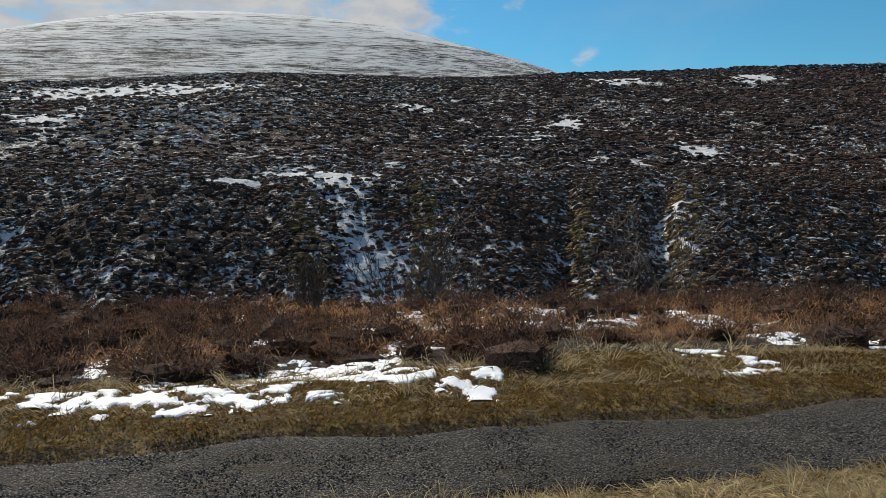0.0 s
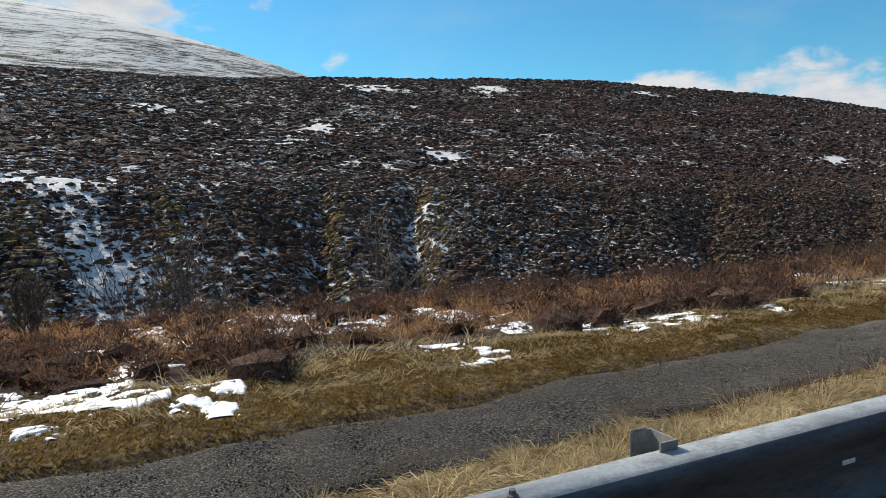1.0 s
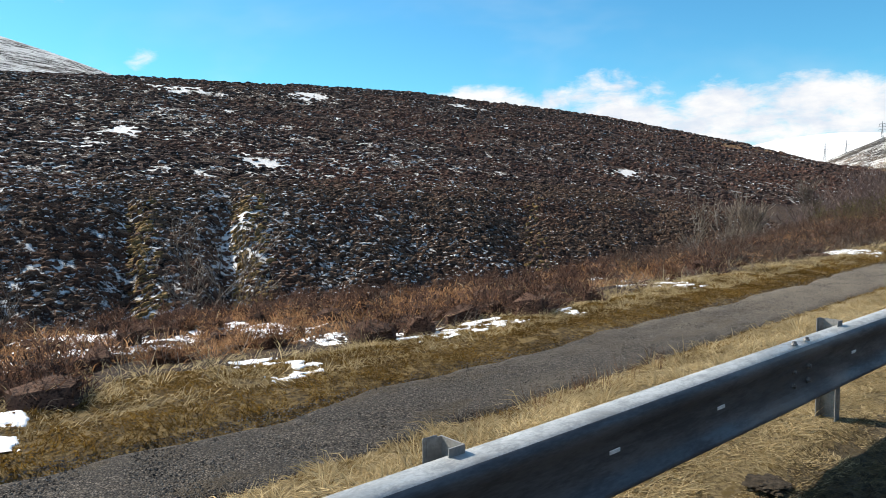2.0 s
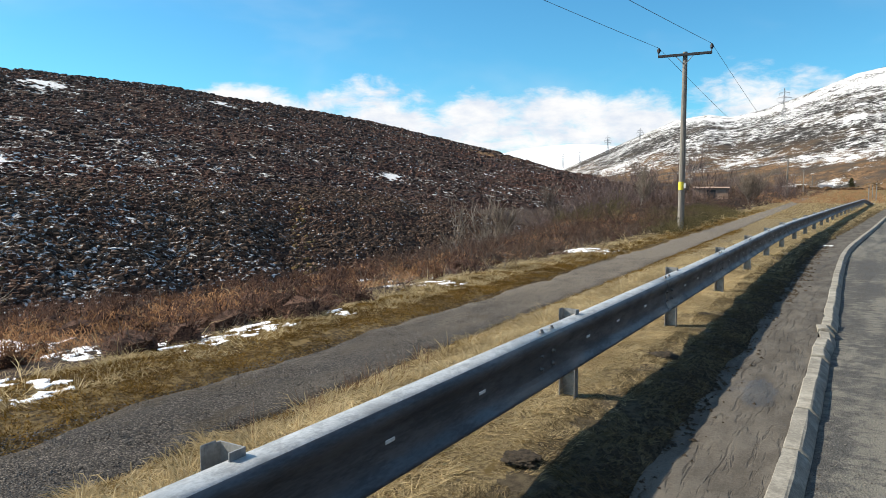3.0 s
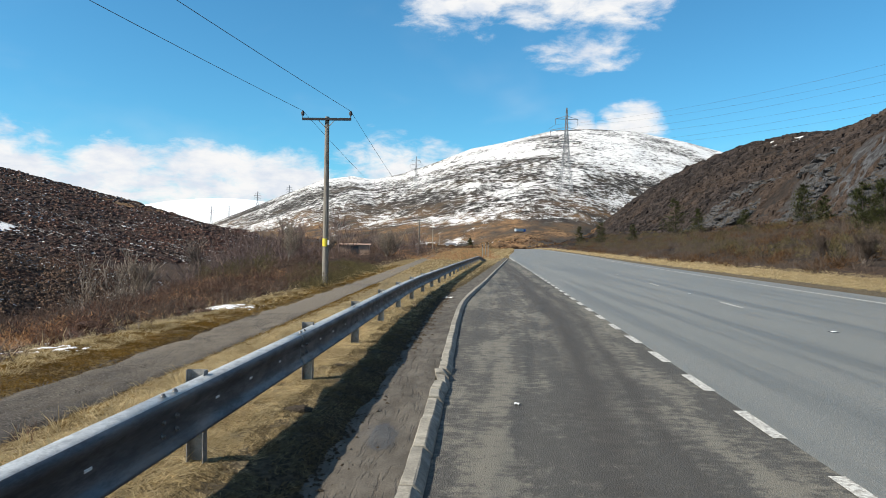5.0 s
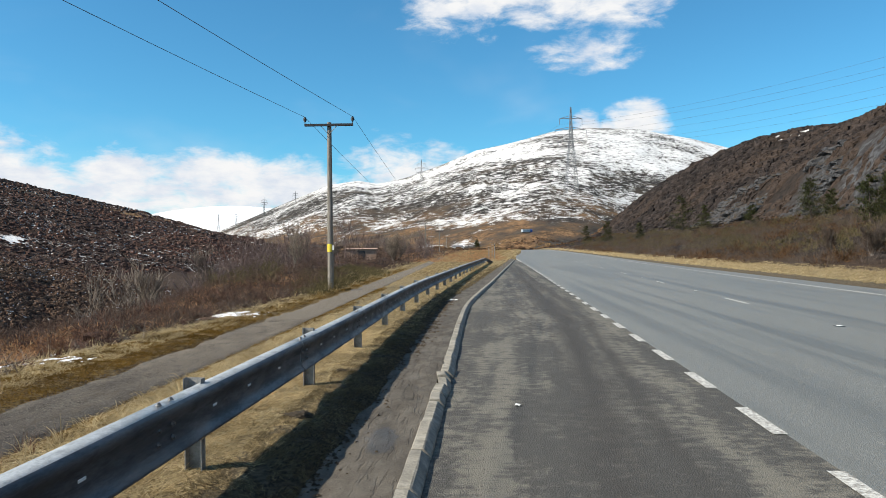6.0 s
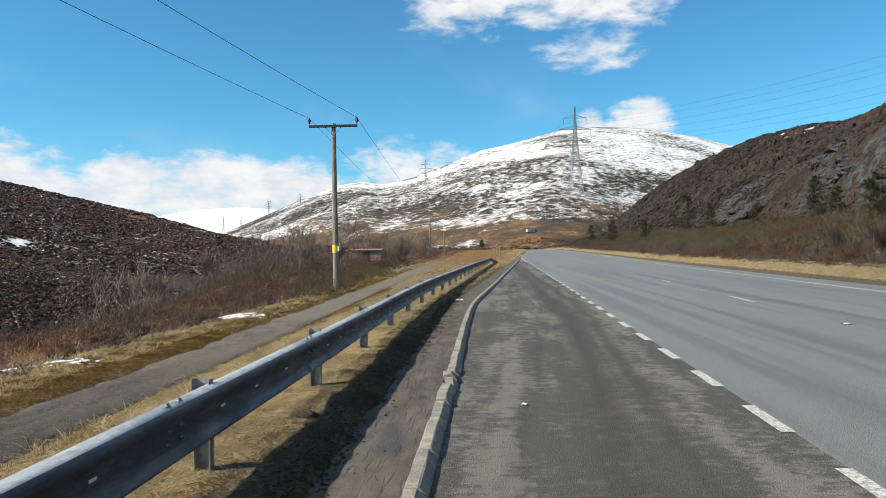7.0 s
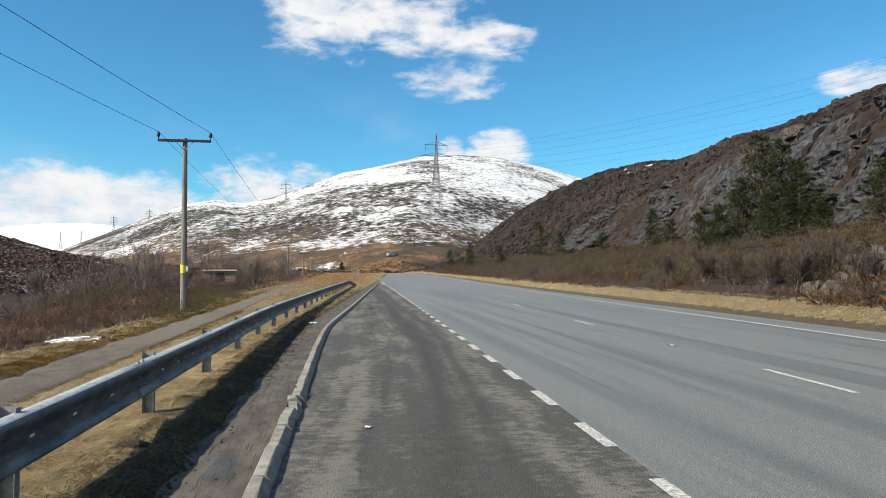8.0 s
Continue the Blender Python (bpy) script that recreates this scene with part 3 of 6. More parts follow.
rock = np.where((gd > 330) & (gy > 200) & (gx > -200) & (ur < 3), foot, np.where(high_land & (gy > 200), foot, rock))
share = np.where((gd > 330) & (gy > 200) & (gx > -200) & (ur < 3), np.maximum(share, 0.33 + 0.36 * fbm(gx, gy, 60.0, 4, 41, 0.65)), share)
for key, vals in (("snow", share), ("rock", rock)):
    ground_mesh.attributes.new(key, "FLOAT", "POINT").data.foreach_set("value", np.clip(vals, -1, 1).astype(np.float32))
tagged(new("ground", ground_mesh), "rough grass verge, dark heather moor and snowy hills", "ground", kind="structure")

# ---- road, lay-by, path ----


def strip(name, ys, left, right, lift, mat, label, category="road", across=6, rough=0.0, seed=0, sink=0.0):
    ys = np.asarray(ys, float)
    f = np.linspace(0, 1, across)
    lx, rx = left(ys), right(ys)
    x = lx[:, None] * (1 - f) + rx[:, None] * f
    y = np.repeat(ys[:, None], across, 1)
    z = road_z(y) + lift
    if sink:
        z = z - sink * (np.abs(f - 0.5) > 0.42)
    if rough:
        z = z + rough * fbm(x, y, 0.35, 2, seed)
    me = mesh_from(name, np.stack([x, y, z], -1).reshape(-1, 3), sheet_faces(len(ys), across)[:, ::-1], (mat,), None, True)
    return tagged(new(name, me), label, category, kind="structure")


near_y = np.concatenate([np.arange(-40, 60, 0.5), np.geomspace(60, 262, 70)])
strip("road", near_y, lambda y: dash_x(y) + 0.05, lambda y: edge_x(y) + 1.6, 0.0, M_ROAD, "grey worn asphalt main road, dry with paler wheel tracks")
strip("layby", np.arange(-40, 100, 0.5), lambda y: kerb_x(y) - 0.02, lambda y: np.maximum(dash_x(y) + 0.05, kerb_x(y) + 0.1), 0.0, M_LAYBY, "dark patchy asphalt lay-by with dried mud stains")
wob = lambda y, s, a: a * fbm(y, y * 0 + s, 1.4, 3, 40)
strip("path", np.arange(-40, 125, 0.12), lambda y: path_x(y) - 0.66 + wob(y, 1, 0.26), lambda y: path_x(y) + 0.66 + wob(y, 7, 0.26), 0.02, M_PATH, "narrow grey path of worn stone chippings", "path", 16, 0.012, 41, 0.06)
strip("footway", np.arange(-40, 100, 0.15), lambda y: kerb_x(y) - 0.62 + wob(y, 3, 0.10), lambda y: kerb_x(y) - 0.005, 0.078, M_MUD, "muddy worn footway strip behind the kerb", "pavement", 10, 0.03, 43)


def paint(name, y0, y1, line, width, label):
    ys = np.linspace(y0, y1, max(2, int((y1 - y0) / 4) + 2))
    x0 = line(ys)
    rows = np.stack([np.stack([x0 + s * width / 2, ys, road_z(ys) + 0.006], 1) for s in (-1, 1)], 1).reshape(-1, 3)
    me = mesh_from(name, rows, sheet_faces(len(ys), 2)[:, ::-1], (M_PAINT,))
    return tagged(new(name, me), label, "road marking", "road markings", "structure")


for k in range(-4, 34):
    paint("dash_marking", 6.5 + 2.13 * k, 7.58 + 2.13 * k, lambda y: dash_x(y), 0.13, "short worn white dash dividing lay-by from road")
for k in range(-2, 14):
    paint("lane_marking", 9.0 + 12.4 * k, 11.4 + 12.4 * k, lambda y: lane_x(y), 0.12, "white lane dash on the road")
paint("edge_marking", -40, 258, lambda y: edge_x(y), 0.16, "continuous white edge line of the road")
paint("edge_marking", 84, 258, lambda y: dash_x(y), 0.16, "continuous white edge line of the road")


# ---- metal, wood, concrete ----
def worn(name, low, high, scale, rough, metal=0.0, stretch=(1, 1, 1), depth=0.002, dirt=None, local=True, spec=0.5):
    m, n = material(name)
    p = n.where(stretch, local=local)
    a, b = n.noise(p, scale, 4.0, 0.6), n.noise(p, scale * 7, 3.0, 0.6)
    c = n.mix(n.step(n.math("ADD", n.math("MULTIPLY", a, 0.65), n.math("MULTIPLY", b, 0.35)), 0.36, 0.64), low, high)
    if dirt:
        c = n.mix(n.math("MULTIPLY", n.step(n.noise(p, scale * 0.5, 5.0, 0.65), 0.52, 0.70), dirt[1]), c, dirt[0])
    n.surface(c, n.step(a, 0.3, 0.7, rough + 0.08, rough - 0.08), n.math("ADD", a, b), depth, metal, spec)
    return m


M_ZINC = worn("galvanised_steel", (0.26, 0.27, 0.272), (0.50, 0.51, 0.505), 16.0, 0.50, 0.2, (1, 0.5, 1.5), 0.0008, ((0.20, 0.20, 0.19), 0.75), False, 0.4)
# steel for the road face: shade put into the colour, dirt mottled over it
M_ZINC_SHADE = worn("shaded_steel", (0.055, 0.058, 0.064), (0.115, 0.120, 0.130), 7.0, 0.50, 0.3, (1, 0.4, 2.0), 0.0008, ((0.040, 0.038, 0.036), 0.6), False, 0.35)
M_POST = worn("post_steel", (0.20, 0.20, 0.195), (0.34, 0.335, 0.32), 9.0, 0.6, 0.4, dirt=((0.22, 0.19, 0.15), 0.5), local=False)
M_BOLT = worn("bolt_steel", (0.12, 0.12, 0.12), (0.25, 0.24, 0.23), 30.0, 0.5, 0.6)
M_CONCRETE = worn("kerb_concrete", (0.165, 0.150, 0.122), (0.33, 0.305, 0.25), 7.0, 0.88, depth=0.004, dirt=((0.10, 0.088, 0.07), 0.75), local=False)
M_WOOD = worn("pole_wood", (0.15, 0.135, 0.115), (0.29, 0.26, 0.22), 5.0, 0.85, 0.0, (5, 5, 0.4), 0.006, local=False)
M_DARK = worn("dark_iron", (0.018, 0.018, 0.02), (0.045, 0.045, 0.05), 12.0, 0.55, 0.3)
M_LINE = worn("conductor", (0.03, 0.035, 0.045), (0.06, 0.065, 0.075), 0.5, 0.6, 0.2, local=False)
M_PYLON = worn("pylon_steel", (0.16, 0.17, 0.18), (0.26, 0.27, 0.28), 0.5, 0.6, 0.4, local=False)
M_YELLOW = worn("yellow_plate", (0.62, 0.50, 0.04), (0.75, 0.62, 0.06), 8.0, 0.5)
M_WHITE_PLATE = worn("white_plate", (0.70, 0.70, 0.68), (0.82, 0.82, 0.80), 6.0, 0.55, dirt=((0.4, 0.37, 0.3), 0.4))

# ---- guard rail ----


def rail_x(y):
    return -1.96 - 0.17 * np.exp(-(((y - 19) / 9.0) ** 2)) + 1.75 * smooth((y - 22) / 75.0)


RAIL_TOP = 0.745
PROFILE = ((-0.072, -0.030), (-0.070, -0.006), (-0.060, 0.0), (-0.020, 0.003), (0.018, 0.0), (0.042, -0.008), (0.058, -0.024), (0.064, -0.046), (0.060, -0.070), (0.047, -0.096),
           (0.037, -0.130), (0.034, -0.170), (0.035, -0.205), (0.042, -0.238), (0.057, -0.265), (0.076, -0.287), (0.084, -0.300), (0.080, -0.308), (0.020, -0.314), (-0.060, -0.314), (-0.090, -0.300), (-0.092, -0.280))


def rail_drop(y):
    """The rail runs down into the ground at its far end."""
    return 0.55 * smooth((y - 71.0) / 9.0)


def beam_section(y0, y1, proud):
    ys = np.linspace(y0, y1, 5)
    pts = np.array(PROFILE)
    outer = [[(rail_x(y) + p + proud + 0.9 * rail_drop(y), y, road_z(y) + RAIL_TOP + proud * 0.5 + q - rail_drop(y)) for p, q in pts] for y in ys]
    inner = [[(x - 0.005, y, z - 0.004) for x, y, z in row] for row in outer]
    n_p = len(pts)
    v = np.array(outer + inner).reshape(-1, 3)
    a = sheet_faces(5, n_p)
    b = a[:, ::-1] + 5 * n_p
    rim = []
    for i in range(4):
        for j in (0, n_p - 1):
            p, q = i * n_p + j, (i + 1) * n_p + j
            rim.append((p, q, q + 5 * n_p, p + 5 * n_p))
    for i in (0, 4):
        for j in range(n_p - 1):
            p = i * n_p + j
            rim.append((p, p + 1, p + 1 + 5 * n_p, p + 5 * n_p))
    # the road face takes the darker zinc, with its shade in the colour
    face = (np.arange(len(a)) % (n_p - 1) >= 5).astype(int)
    return mesh_from("beam", v, np.concatenate([a, b, np.array(rim)]), (M_ZINC, M_ZINC_SHADE), np.concatenate([face, face, np.zeros(len(rim), int)]), True)


def channel(bm, x, y, z0, z1):
    """A C-section post that opens towards the near end."""
    box(bm, (x - 0.06, y + 0.035, z0), (x + 0.06, y + 0.041, z1))
    box(bm, (x - 0.06, y - 0.03, z0), (x - 0.054, y + 0.035, z1))
    box(bm, (x + 0.054, y - 0.03, z0), (x + 0.06, y + 0.035, z1))


def bolt_mesh():
    bm = bmesh.new()
    bmesh.ops.create_cone(bm, cap_ends=True, segments=8, radius1=0.019, radius2=0.017, depth=0.006, matrix=pose(0.003, 0, 0, 0, 90, 0))
    bmesh.ops.create_cone(bm, cap_ends=True, segments=6, radius1=0.012, radius2=0.010, depth=0.014, matrix=pose(0.012, 0, 0, 0, 90, 0))
    me = bpy.data.meshes.new("bolt")
    bm.to_mesh(me)
    bm.free()
    me.materials.append(M_BOLT)
    return me


def slot_mesh():
    bm = bmesh.new()
    box(bm, (0, -0.035, -0.009), (0.004, 0.035, 0.009), bevel=0.002)
    me = bpy.data.meshes.new("slot_stand_in")
    bm.to_mesh(me)
    bm.free()
    me.materials.append(M_WHITE_PLATE)
    return me


guard_rail = thing("guard_rail", "galvanised steel W-beam guard rail on short posts", "guard rail")
bolt, slot_stand_in = bolt_mesh(), slot_mesh()
for k in range(-5, 24):
    y0 = 4.0 + 3.2 * k
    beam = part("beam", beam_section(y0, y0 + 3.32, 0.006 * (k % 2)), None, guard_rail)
    for dy, q in ((0.03, -0.125), (0.03, -0.205), (0.22, -0.125), (0.22, -0.205), (0.10, 0.0), (0.26, 0.0)):
        b = part("bolt", bolt, None, beam)
        y = y0 + dy
        if q:
            b.location = (rail_x(y) + 0.040 + 0.006 * (k % 2) + 0.9 * rail_drop(y), y, road_z(y) + RAIL_TOP + q - rail_drop(y))
        else:
            b.location = (rail_x(y) + 0.012, y, road_z(y) + RAIL_TOP + 0.008 - rail_drop(y))
            b.rotation_euler = (0, radians(-90), 0)
    # pale plates stand in for open slots that show bright grass
    for dy in (0.9, 1.62, 2.45):
        b = part("slot_stand_in", slot_stand_in, None, beam, "pale plate standing in for an open slot")
        y = y0 + dy
        b.location = (rail_x(y) + 0.035 + 0.006 * (k % 2) + 0.9 * rail_drop(y), y, road_z(y) + RAIL_TOP - 0.155 - rail_drop(y))
for k in range(-5, 24):
    y = 4.85 + 3.2 * k
    bm = bmesh.new()
    x, g = rail_x(y) - 0.09 + 0.9 * rail_drop(y), road_z(y)
    channel(bm, x, y, g - 0.3, g + RAIL_TOP + 0.035 - rail_drop(y))
    post = part("post", bm, M_POST, guard_rail, "weathered grey channel post")
    bm = bmesh.new()
    top = g + RAIL_TOP + 0.03 - rail_drop(y)
    box(bm, (x - 0.062, y - 0.045, top - 0.14), (x - 0.056, y + 0.02, top + 0.012), bevel=0.002)
    part("bracket", bm, M_POST, post)

# ---- kerb ----


def kerb_stone(width, tall, long, chip):
    """A splay-faced concrete kerb stone; local x across, y along."""
    rng = random.Random(chip)
    prof = [(-width / 2, -0.12), (width / 2, -0.12), (width / 2, 0.02), (width / 2 - 0.012, 0.04), (width / 2 - 0.055, tall - 0.008), (width / 2 - 0.068, tall), (-width / 2 + 0.008, tall), (-width / 2, tall - 0.01)]
    bm = bmesh.new()
    rows = []
    for yy in (-long / 2, -long / 2 + 0.012, 0, long / 2 - 0.012, long / 2):
        pull = 0.007 if abs(yy) > long / 2 - 0.005 else 0.0
        rows.append([bm.verts.new((px * (1 - pull * 3) + rng.uniform(-0.002, 0.002), yy, pz - pull + rng.uniform(-0.003, 0.002))) for px, pz in prof])
    for a, b in zip(rows, rows[1:]):
        for i in range(len(prof)):
            j = (i + 1) % len(prof)
            bm.faces.new((a[i], a[j], b[j], b[i]))
    bm.faces.new(rows[0])
    bm.faces.new(rows[-1])
    bmesh.ops.recalc_face_normals(bm, faces=bm.faces[:])
    me = bpy.data.meshes.new("kerb_stone")
    bm.to_mesh(me)
    bm.free()
    me.materials.append(M_CONCRETE)
    return me


kerb = thing("kerb", "weathered concrete kerb stones, some sunk and tilted", "kerb", kind="structure")
stones = [kerb_stone(0.160, 0.092, 0.905, s) for s in range(5)]
shorts = [kerb_stone(0.165, 0.094, 0.445, s + 9) for s in range(4)]
rng = random.Random(4)
y = -20.0
while y < 96:
    jumble = 6.9 < y < 10.2
    step = 0.457 if jumble else 0.915
    mid_y = y + step / 2
    st = part("kerb_stone", (shorts if jumble else stones)[rng.randrange(4)], None, kerb)
    slope = (float(kerb_x(mid_y + 0.2)) - float(kerb_x(mid_y - 0.2))) / 0.4
    t = rng.uniform(-1, 1)
    st.matrix_world = pose(float(kerb_x(mid_y)) + 0.068 + (0.02 if jumble else 0.004) * t, mid_y, float(road_z(mid_y)) + (0.022 if jumble else 0.006) * rng.uniform(-1, 1),
                           (4.5 if jumble else 0.5) * t, (5 if jumble else 0.8) * rng.uniform(-1, 1), -math.degrees(math.atan(slope)) + (5 if jumble else 0.6) * rng.uniform(-1, 1))
    y += step

# ---- poles and wires ----


def power_pole(at, top, turn, plates=True, arm=1.02):
    """A wooden pole with a cross-arm, two insulators and stays."""
    x, y = at
    z0 = float(height(x, y)) - 0.4
    p = thing("power_pole", "weathered grey wooden power pole with dark cross-arm", "power pole", "power poles along the path", at=pose(x, y, z0, 0, 0, turn))
    h = top - z0
    bm = bmesh.new()
    seg = 8
    for i in range(seg):
        a, b = i / seg, (i + 1) / seg
        rod(bm, (0, 0, h * a), (0, 0, h * b), 0.135 - 0.045 * a, 0.135 - 0.045 * b, 12)
    bmesh.ops.remove_doubles(bm, verts=bm.verts[:], dist=0.002)
    part("shaft", bm, M_WOOD, p, soft=False)
    bm = bmesh.new()
    box(bm, (-arm, -0.16, h - 0.17), (arm, -0.07, h - 0.07), bevel=0.008)
    part("cross_arm", bm, M_DARK, p, "dark iron cross-arm")
    for s in (-1, 1):
        bm = bmesh.new()
        rod(bm, (s * 0.36, -0.13, h - 0.14), (0, -0.12, h - 0.52), 0.014, sides=6)
        part("stay", bm, M_POST, p)
        bm = bmesh.new()
        rod(bm, (s * (arm - 0.02), -0.115, h - 0.10), (s * (arm - 0.02), -0.115, h + 0.02), 0.018, sides=8)
        for q, r in ((0.02, 0.05), (0.07, 0.075), (0.12, 0.075), (0.17, 0.045)):
            rod(bm, (s * (arm - 0.02), -0.115, h + q), (s * (arm - 0.02), -0.115, h + q + 0.05), r, r * 0.85, 12)
        part("insulator", bm, M_DARK, p, "dark glazed insulator")
    if plates:
        bm = bmesh.new()
        for a in range(5):
            w = -0.9 + 0.36 * a
            m = pose(0, 0, 0, 0, 0, math.degrees(w))
            box(bm, (-0.025, -0.133, 1.95), (0.025, -0.124, 2.28), m)
        part("warning_plate", bm, M_YELLOW, p, "yellow warning plate")
        bm = bmesh.new()
        box(bm, (0.10, -0.11, 2.02), (0.17, -0.10, 2.22))
        part("tag", bm, M_WHITE_PLATE, p, "small white tag")
    return p, [p.matrix_world @ Vector((s * (arm - 0.02), -0.115, h + 0.22)) for s in (-1, 1)]


def wire(a, b, sag, r, mat, label, group):
    a, b = Vector(a), Vector(b)
    n_s = 24
    side = (b - a).cross(Vector((0, 0, 1))).normalized() * r
    up = Vector((0, 0, r))
    pts = []
    for i in range(n_s + 1):
        f = i / n_s
        c = a.lerp(b, f) - Vector((0, 0, sag * 4 * f * (1 - f)))
        pts += [c + up, c - up * 0.5 + side, c - up * 0.5 - side]
    me = mesh_from("wire", [tuple(q) for q in pts], sheet_faces(n_s + 1, 3, True), (mat,), None, True)
    return tagged(new("wire", me), label, "wire", group)


POLES = [((-13.6, -42.0), 8.0, -4), ((-6.74, 29.6), 7.06, 2), ((-10.4, 112.0), 6.0, 3), ((-13.8, 188.0), 6.8, 3), ((-16.8, 265.0), 6.6, 3)]
tips = [power_pole(at, top, turn, k == 1)[1] for k, (at, top, turn) in enumerate(POLES)]
for a, b in zip(tips, tips[1:]):
    for s in (0, 1):
        wire(a[s], b[s], 0.55, 0.009, M_DARK, "thin dark power line wire between poles", "wires of the pole line")

# ---- pylons ----


def pylon(at, top, tall, turn, fine):
    """A lattice tower with three pairs of arms."""
    x, y = at
    p = thing("pylon", "grey steel lattice pylon with three pairs of arms", "pylon", "pylons across the hills", at=pose(x, y, top - tall, 0, 0, turn))
    t = fine
    bm = bmesh.new()
    half = lambda z: 3.6 - 2.6 * min(z / (0.62 * tall), 1.0) if z < 0.62 * tall else 1.0 - 0.75 * (z / tall - 0.62) / 0.38
    levels = [0, 0.14, 0.27, 0.38, 0.48, 0.56, 0.63, 0.70, 0.77, 0.84, 0.91, 1.0]
    for q0, q1 in zip(levels, levels[1:]):
        z0, z1 = q0 * tall, q1 * tall
        a, b = half(z0), half(z1)
        for sx, sy in ((1, 1), (1, -1), (-1, 1), (-1, -1)):
            rod(bm, (sx * a, sy * a, z0), (sx * b, sy * b, z1), t, sides=4)
        for s in (1, -1):
            rod(bm, (a, s * a, z0), (-b, s * b, z1), t * 0.7, sides=4)
            rod(bm, (-a, s * a, z0), (b, s * b, z1), t * 0.7, sides=4)
            rod(bm, (s * a, a, z0), (s * b, -b, z1), t * 0.7, sides=4)
            rod(bm, (s * a, -a, z0), (s * b, b, z1), t * 0.7, sides=4)
            rod(bm, (-b, s * b, z1), (b, s * b, z1), t * 0.6, sides=4)
    part("tower", bm, M_PYLON, p)
    ends = []
    for q, reach in ((0.87, 6.6), (0.74, 9.2), (0.61, 7.6)):
        for s in (-1, 1):
            z, r = q * tall, half(q * tall)
            bm = bmesh.new()
            for d in (-1, 1):
                rod(bm, (s * r, d * r, z), (s * reach, 0, z), t * 0.8, sides=4)
            rod(bm, (s * r, 0, z + 1.7), (s * reach, 0, z), t * 0.8, sides=4)
            arm = part("arm", bm, M_PYLON, p)
            bm = bmesh.new()
            rod(bm, (s * reach, 0, z), (s * reach, 0, z - 3.4), t * 0.9, sides=5)
            part("insulator_string", bm, M_PYLON, arm)
            ends.append(p.matrix_world @ Vector((s * reach, 0, z - 3.4)))
    return ends


PYLONS = [((205.0, 135.0), 84.0, 48.0, 30, 0.10), ((46.0, 417.0), 83.5, 50.0, 8, 0.17), ((-107.0, 1095.0), 141.5, 50.0, 5, 0.22), ((-555.0, 2000.0), 174.0, 50.0, 12, 0.36),
          ((-630.0, 1950.0), 153.0, 50.0, 14, 0.36), ((-770.0, 1975.0), 112.0, 50.0, 16, 0.34), ((-730.0, 2005.0), 117.0, 50.0, 16, 0.34)]
ends = [pylon(*p) for p in PYLONS]
for i, j in ((0, 1), (1, 2)):
    for a, b in zip(ends[i], ends[j]):
        wire(a, b, 9.0 if i == 0 else 22.0, 0.034 if i == 0 else 0.05, M_LINE, "thin grey conductor between pylons", "conductors of the pylon line")


# ---- plant helpers ----
def leaf_mat(name, low, high, rough=0.85, through=0.3):
    """Stems and blades; each stem has its own tone."""
    m, n = material(name)
    g = n.t.nodes.new("ShaderNodeNewGeometry")
    c = n.mix(g.outputs["Random Per Island"], low, high)
    c = n.mix(n.step(n.noise(n.where(), 1.1, 3.0), 0.40, 0.62, 0.0, 0.45), c, tuple(v * 0.55 for v in low))
    b = n.surface(c, rough, spec=0.15)
    if through:
        t = n.add("ShaderNodeBsdfTranslucent", Color=c)
        k = n.add("ShaderNodeMixShader")
        k.inputs[0].default_value = through
        n.put(k, "1", b.outputs[0])
        n.put(k, "2", t.outputs[0])
        n.put(n.t.nodes["Material Output"], "Surface", k.outputs[0])
    return m


def matted(name, low, high, fine, depth, patch=None, flecks=None):
    """Matted shoots: each cushion of its own tone, with shade painted between the shoots."""
    m, n = material(name)
    g = n.t.nodes.new("ShaderNodeNewGeometry")
    p = n.where((1, 1, 1.6))
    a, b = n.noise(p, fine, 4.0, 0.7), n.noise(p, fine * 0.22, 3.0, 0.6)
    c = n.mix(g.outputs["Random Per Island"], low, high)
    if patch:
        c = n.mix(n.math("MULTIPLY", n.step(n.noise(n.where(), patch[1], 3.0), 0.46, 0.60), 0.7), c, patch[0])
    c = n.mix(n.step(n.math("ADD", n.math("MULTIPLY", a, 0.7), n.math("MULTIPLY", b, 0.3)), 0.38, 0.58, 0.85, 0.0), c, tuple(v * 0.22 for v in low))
    if flecks:
        # size of the flecks per metre, cut, and how far the cut drops across the slope
        size, level, drop = flecks
        w = n.where((1, 0.55, 1.5))
        wide = n.noise(n.where(), 0.055, 4.0, 0.65)
        along = n.add("ShaderNodeSeparateXYZ", Vector=n.where()).outputs[1]
        cut = n.math("ADD", n.math("ADD", level, n.math("MULTIPLY", n.math("SUBTRACT", 0.5, wide), 0.36)), n.step(along, -20.0, 90.0, 0.0, drop))
        f = n.noise(w, size, 4.0, 0.62, 0.3)
        c = n.mix(n.step(n.math("SUBTRACT", f, cut), 0.0, 0.045), c, SNOW)
    n.surface(c, 0.95, n.math("ADD", a, b), depth, spec=0.1)
    return m


M_STRAW = leaf_mat("straw_grass", (0.36, 0.27, 0.135), (0.74, 0.60, 0.36), through=0.45)
M_MOSS = leaf_mat("moss_grass", (0.075, 0.042, 0.009), (0.30, 0.180, 0.042), through=0.4)
M_DIRTY = leaf_mat("muddy_grass", (0.085, 0.064, 0.036), (0.33, 0.255, 0.14))
M_HEATHER = leaf_mat("heather_stems", (0.045, 0.027, 0.020), (0.25, 0.145, 0.103))
M_RUSSET = leaf_mat("russet_stems", (0.075, 0.037, 0.021), (0.29, 0.155, 0.085))
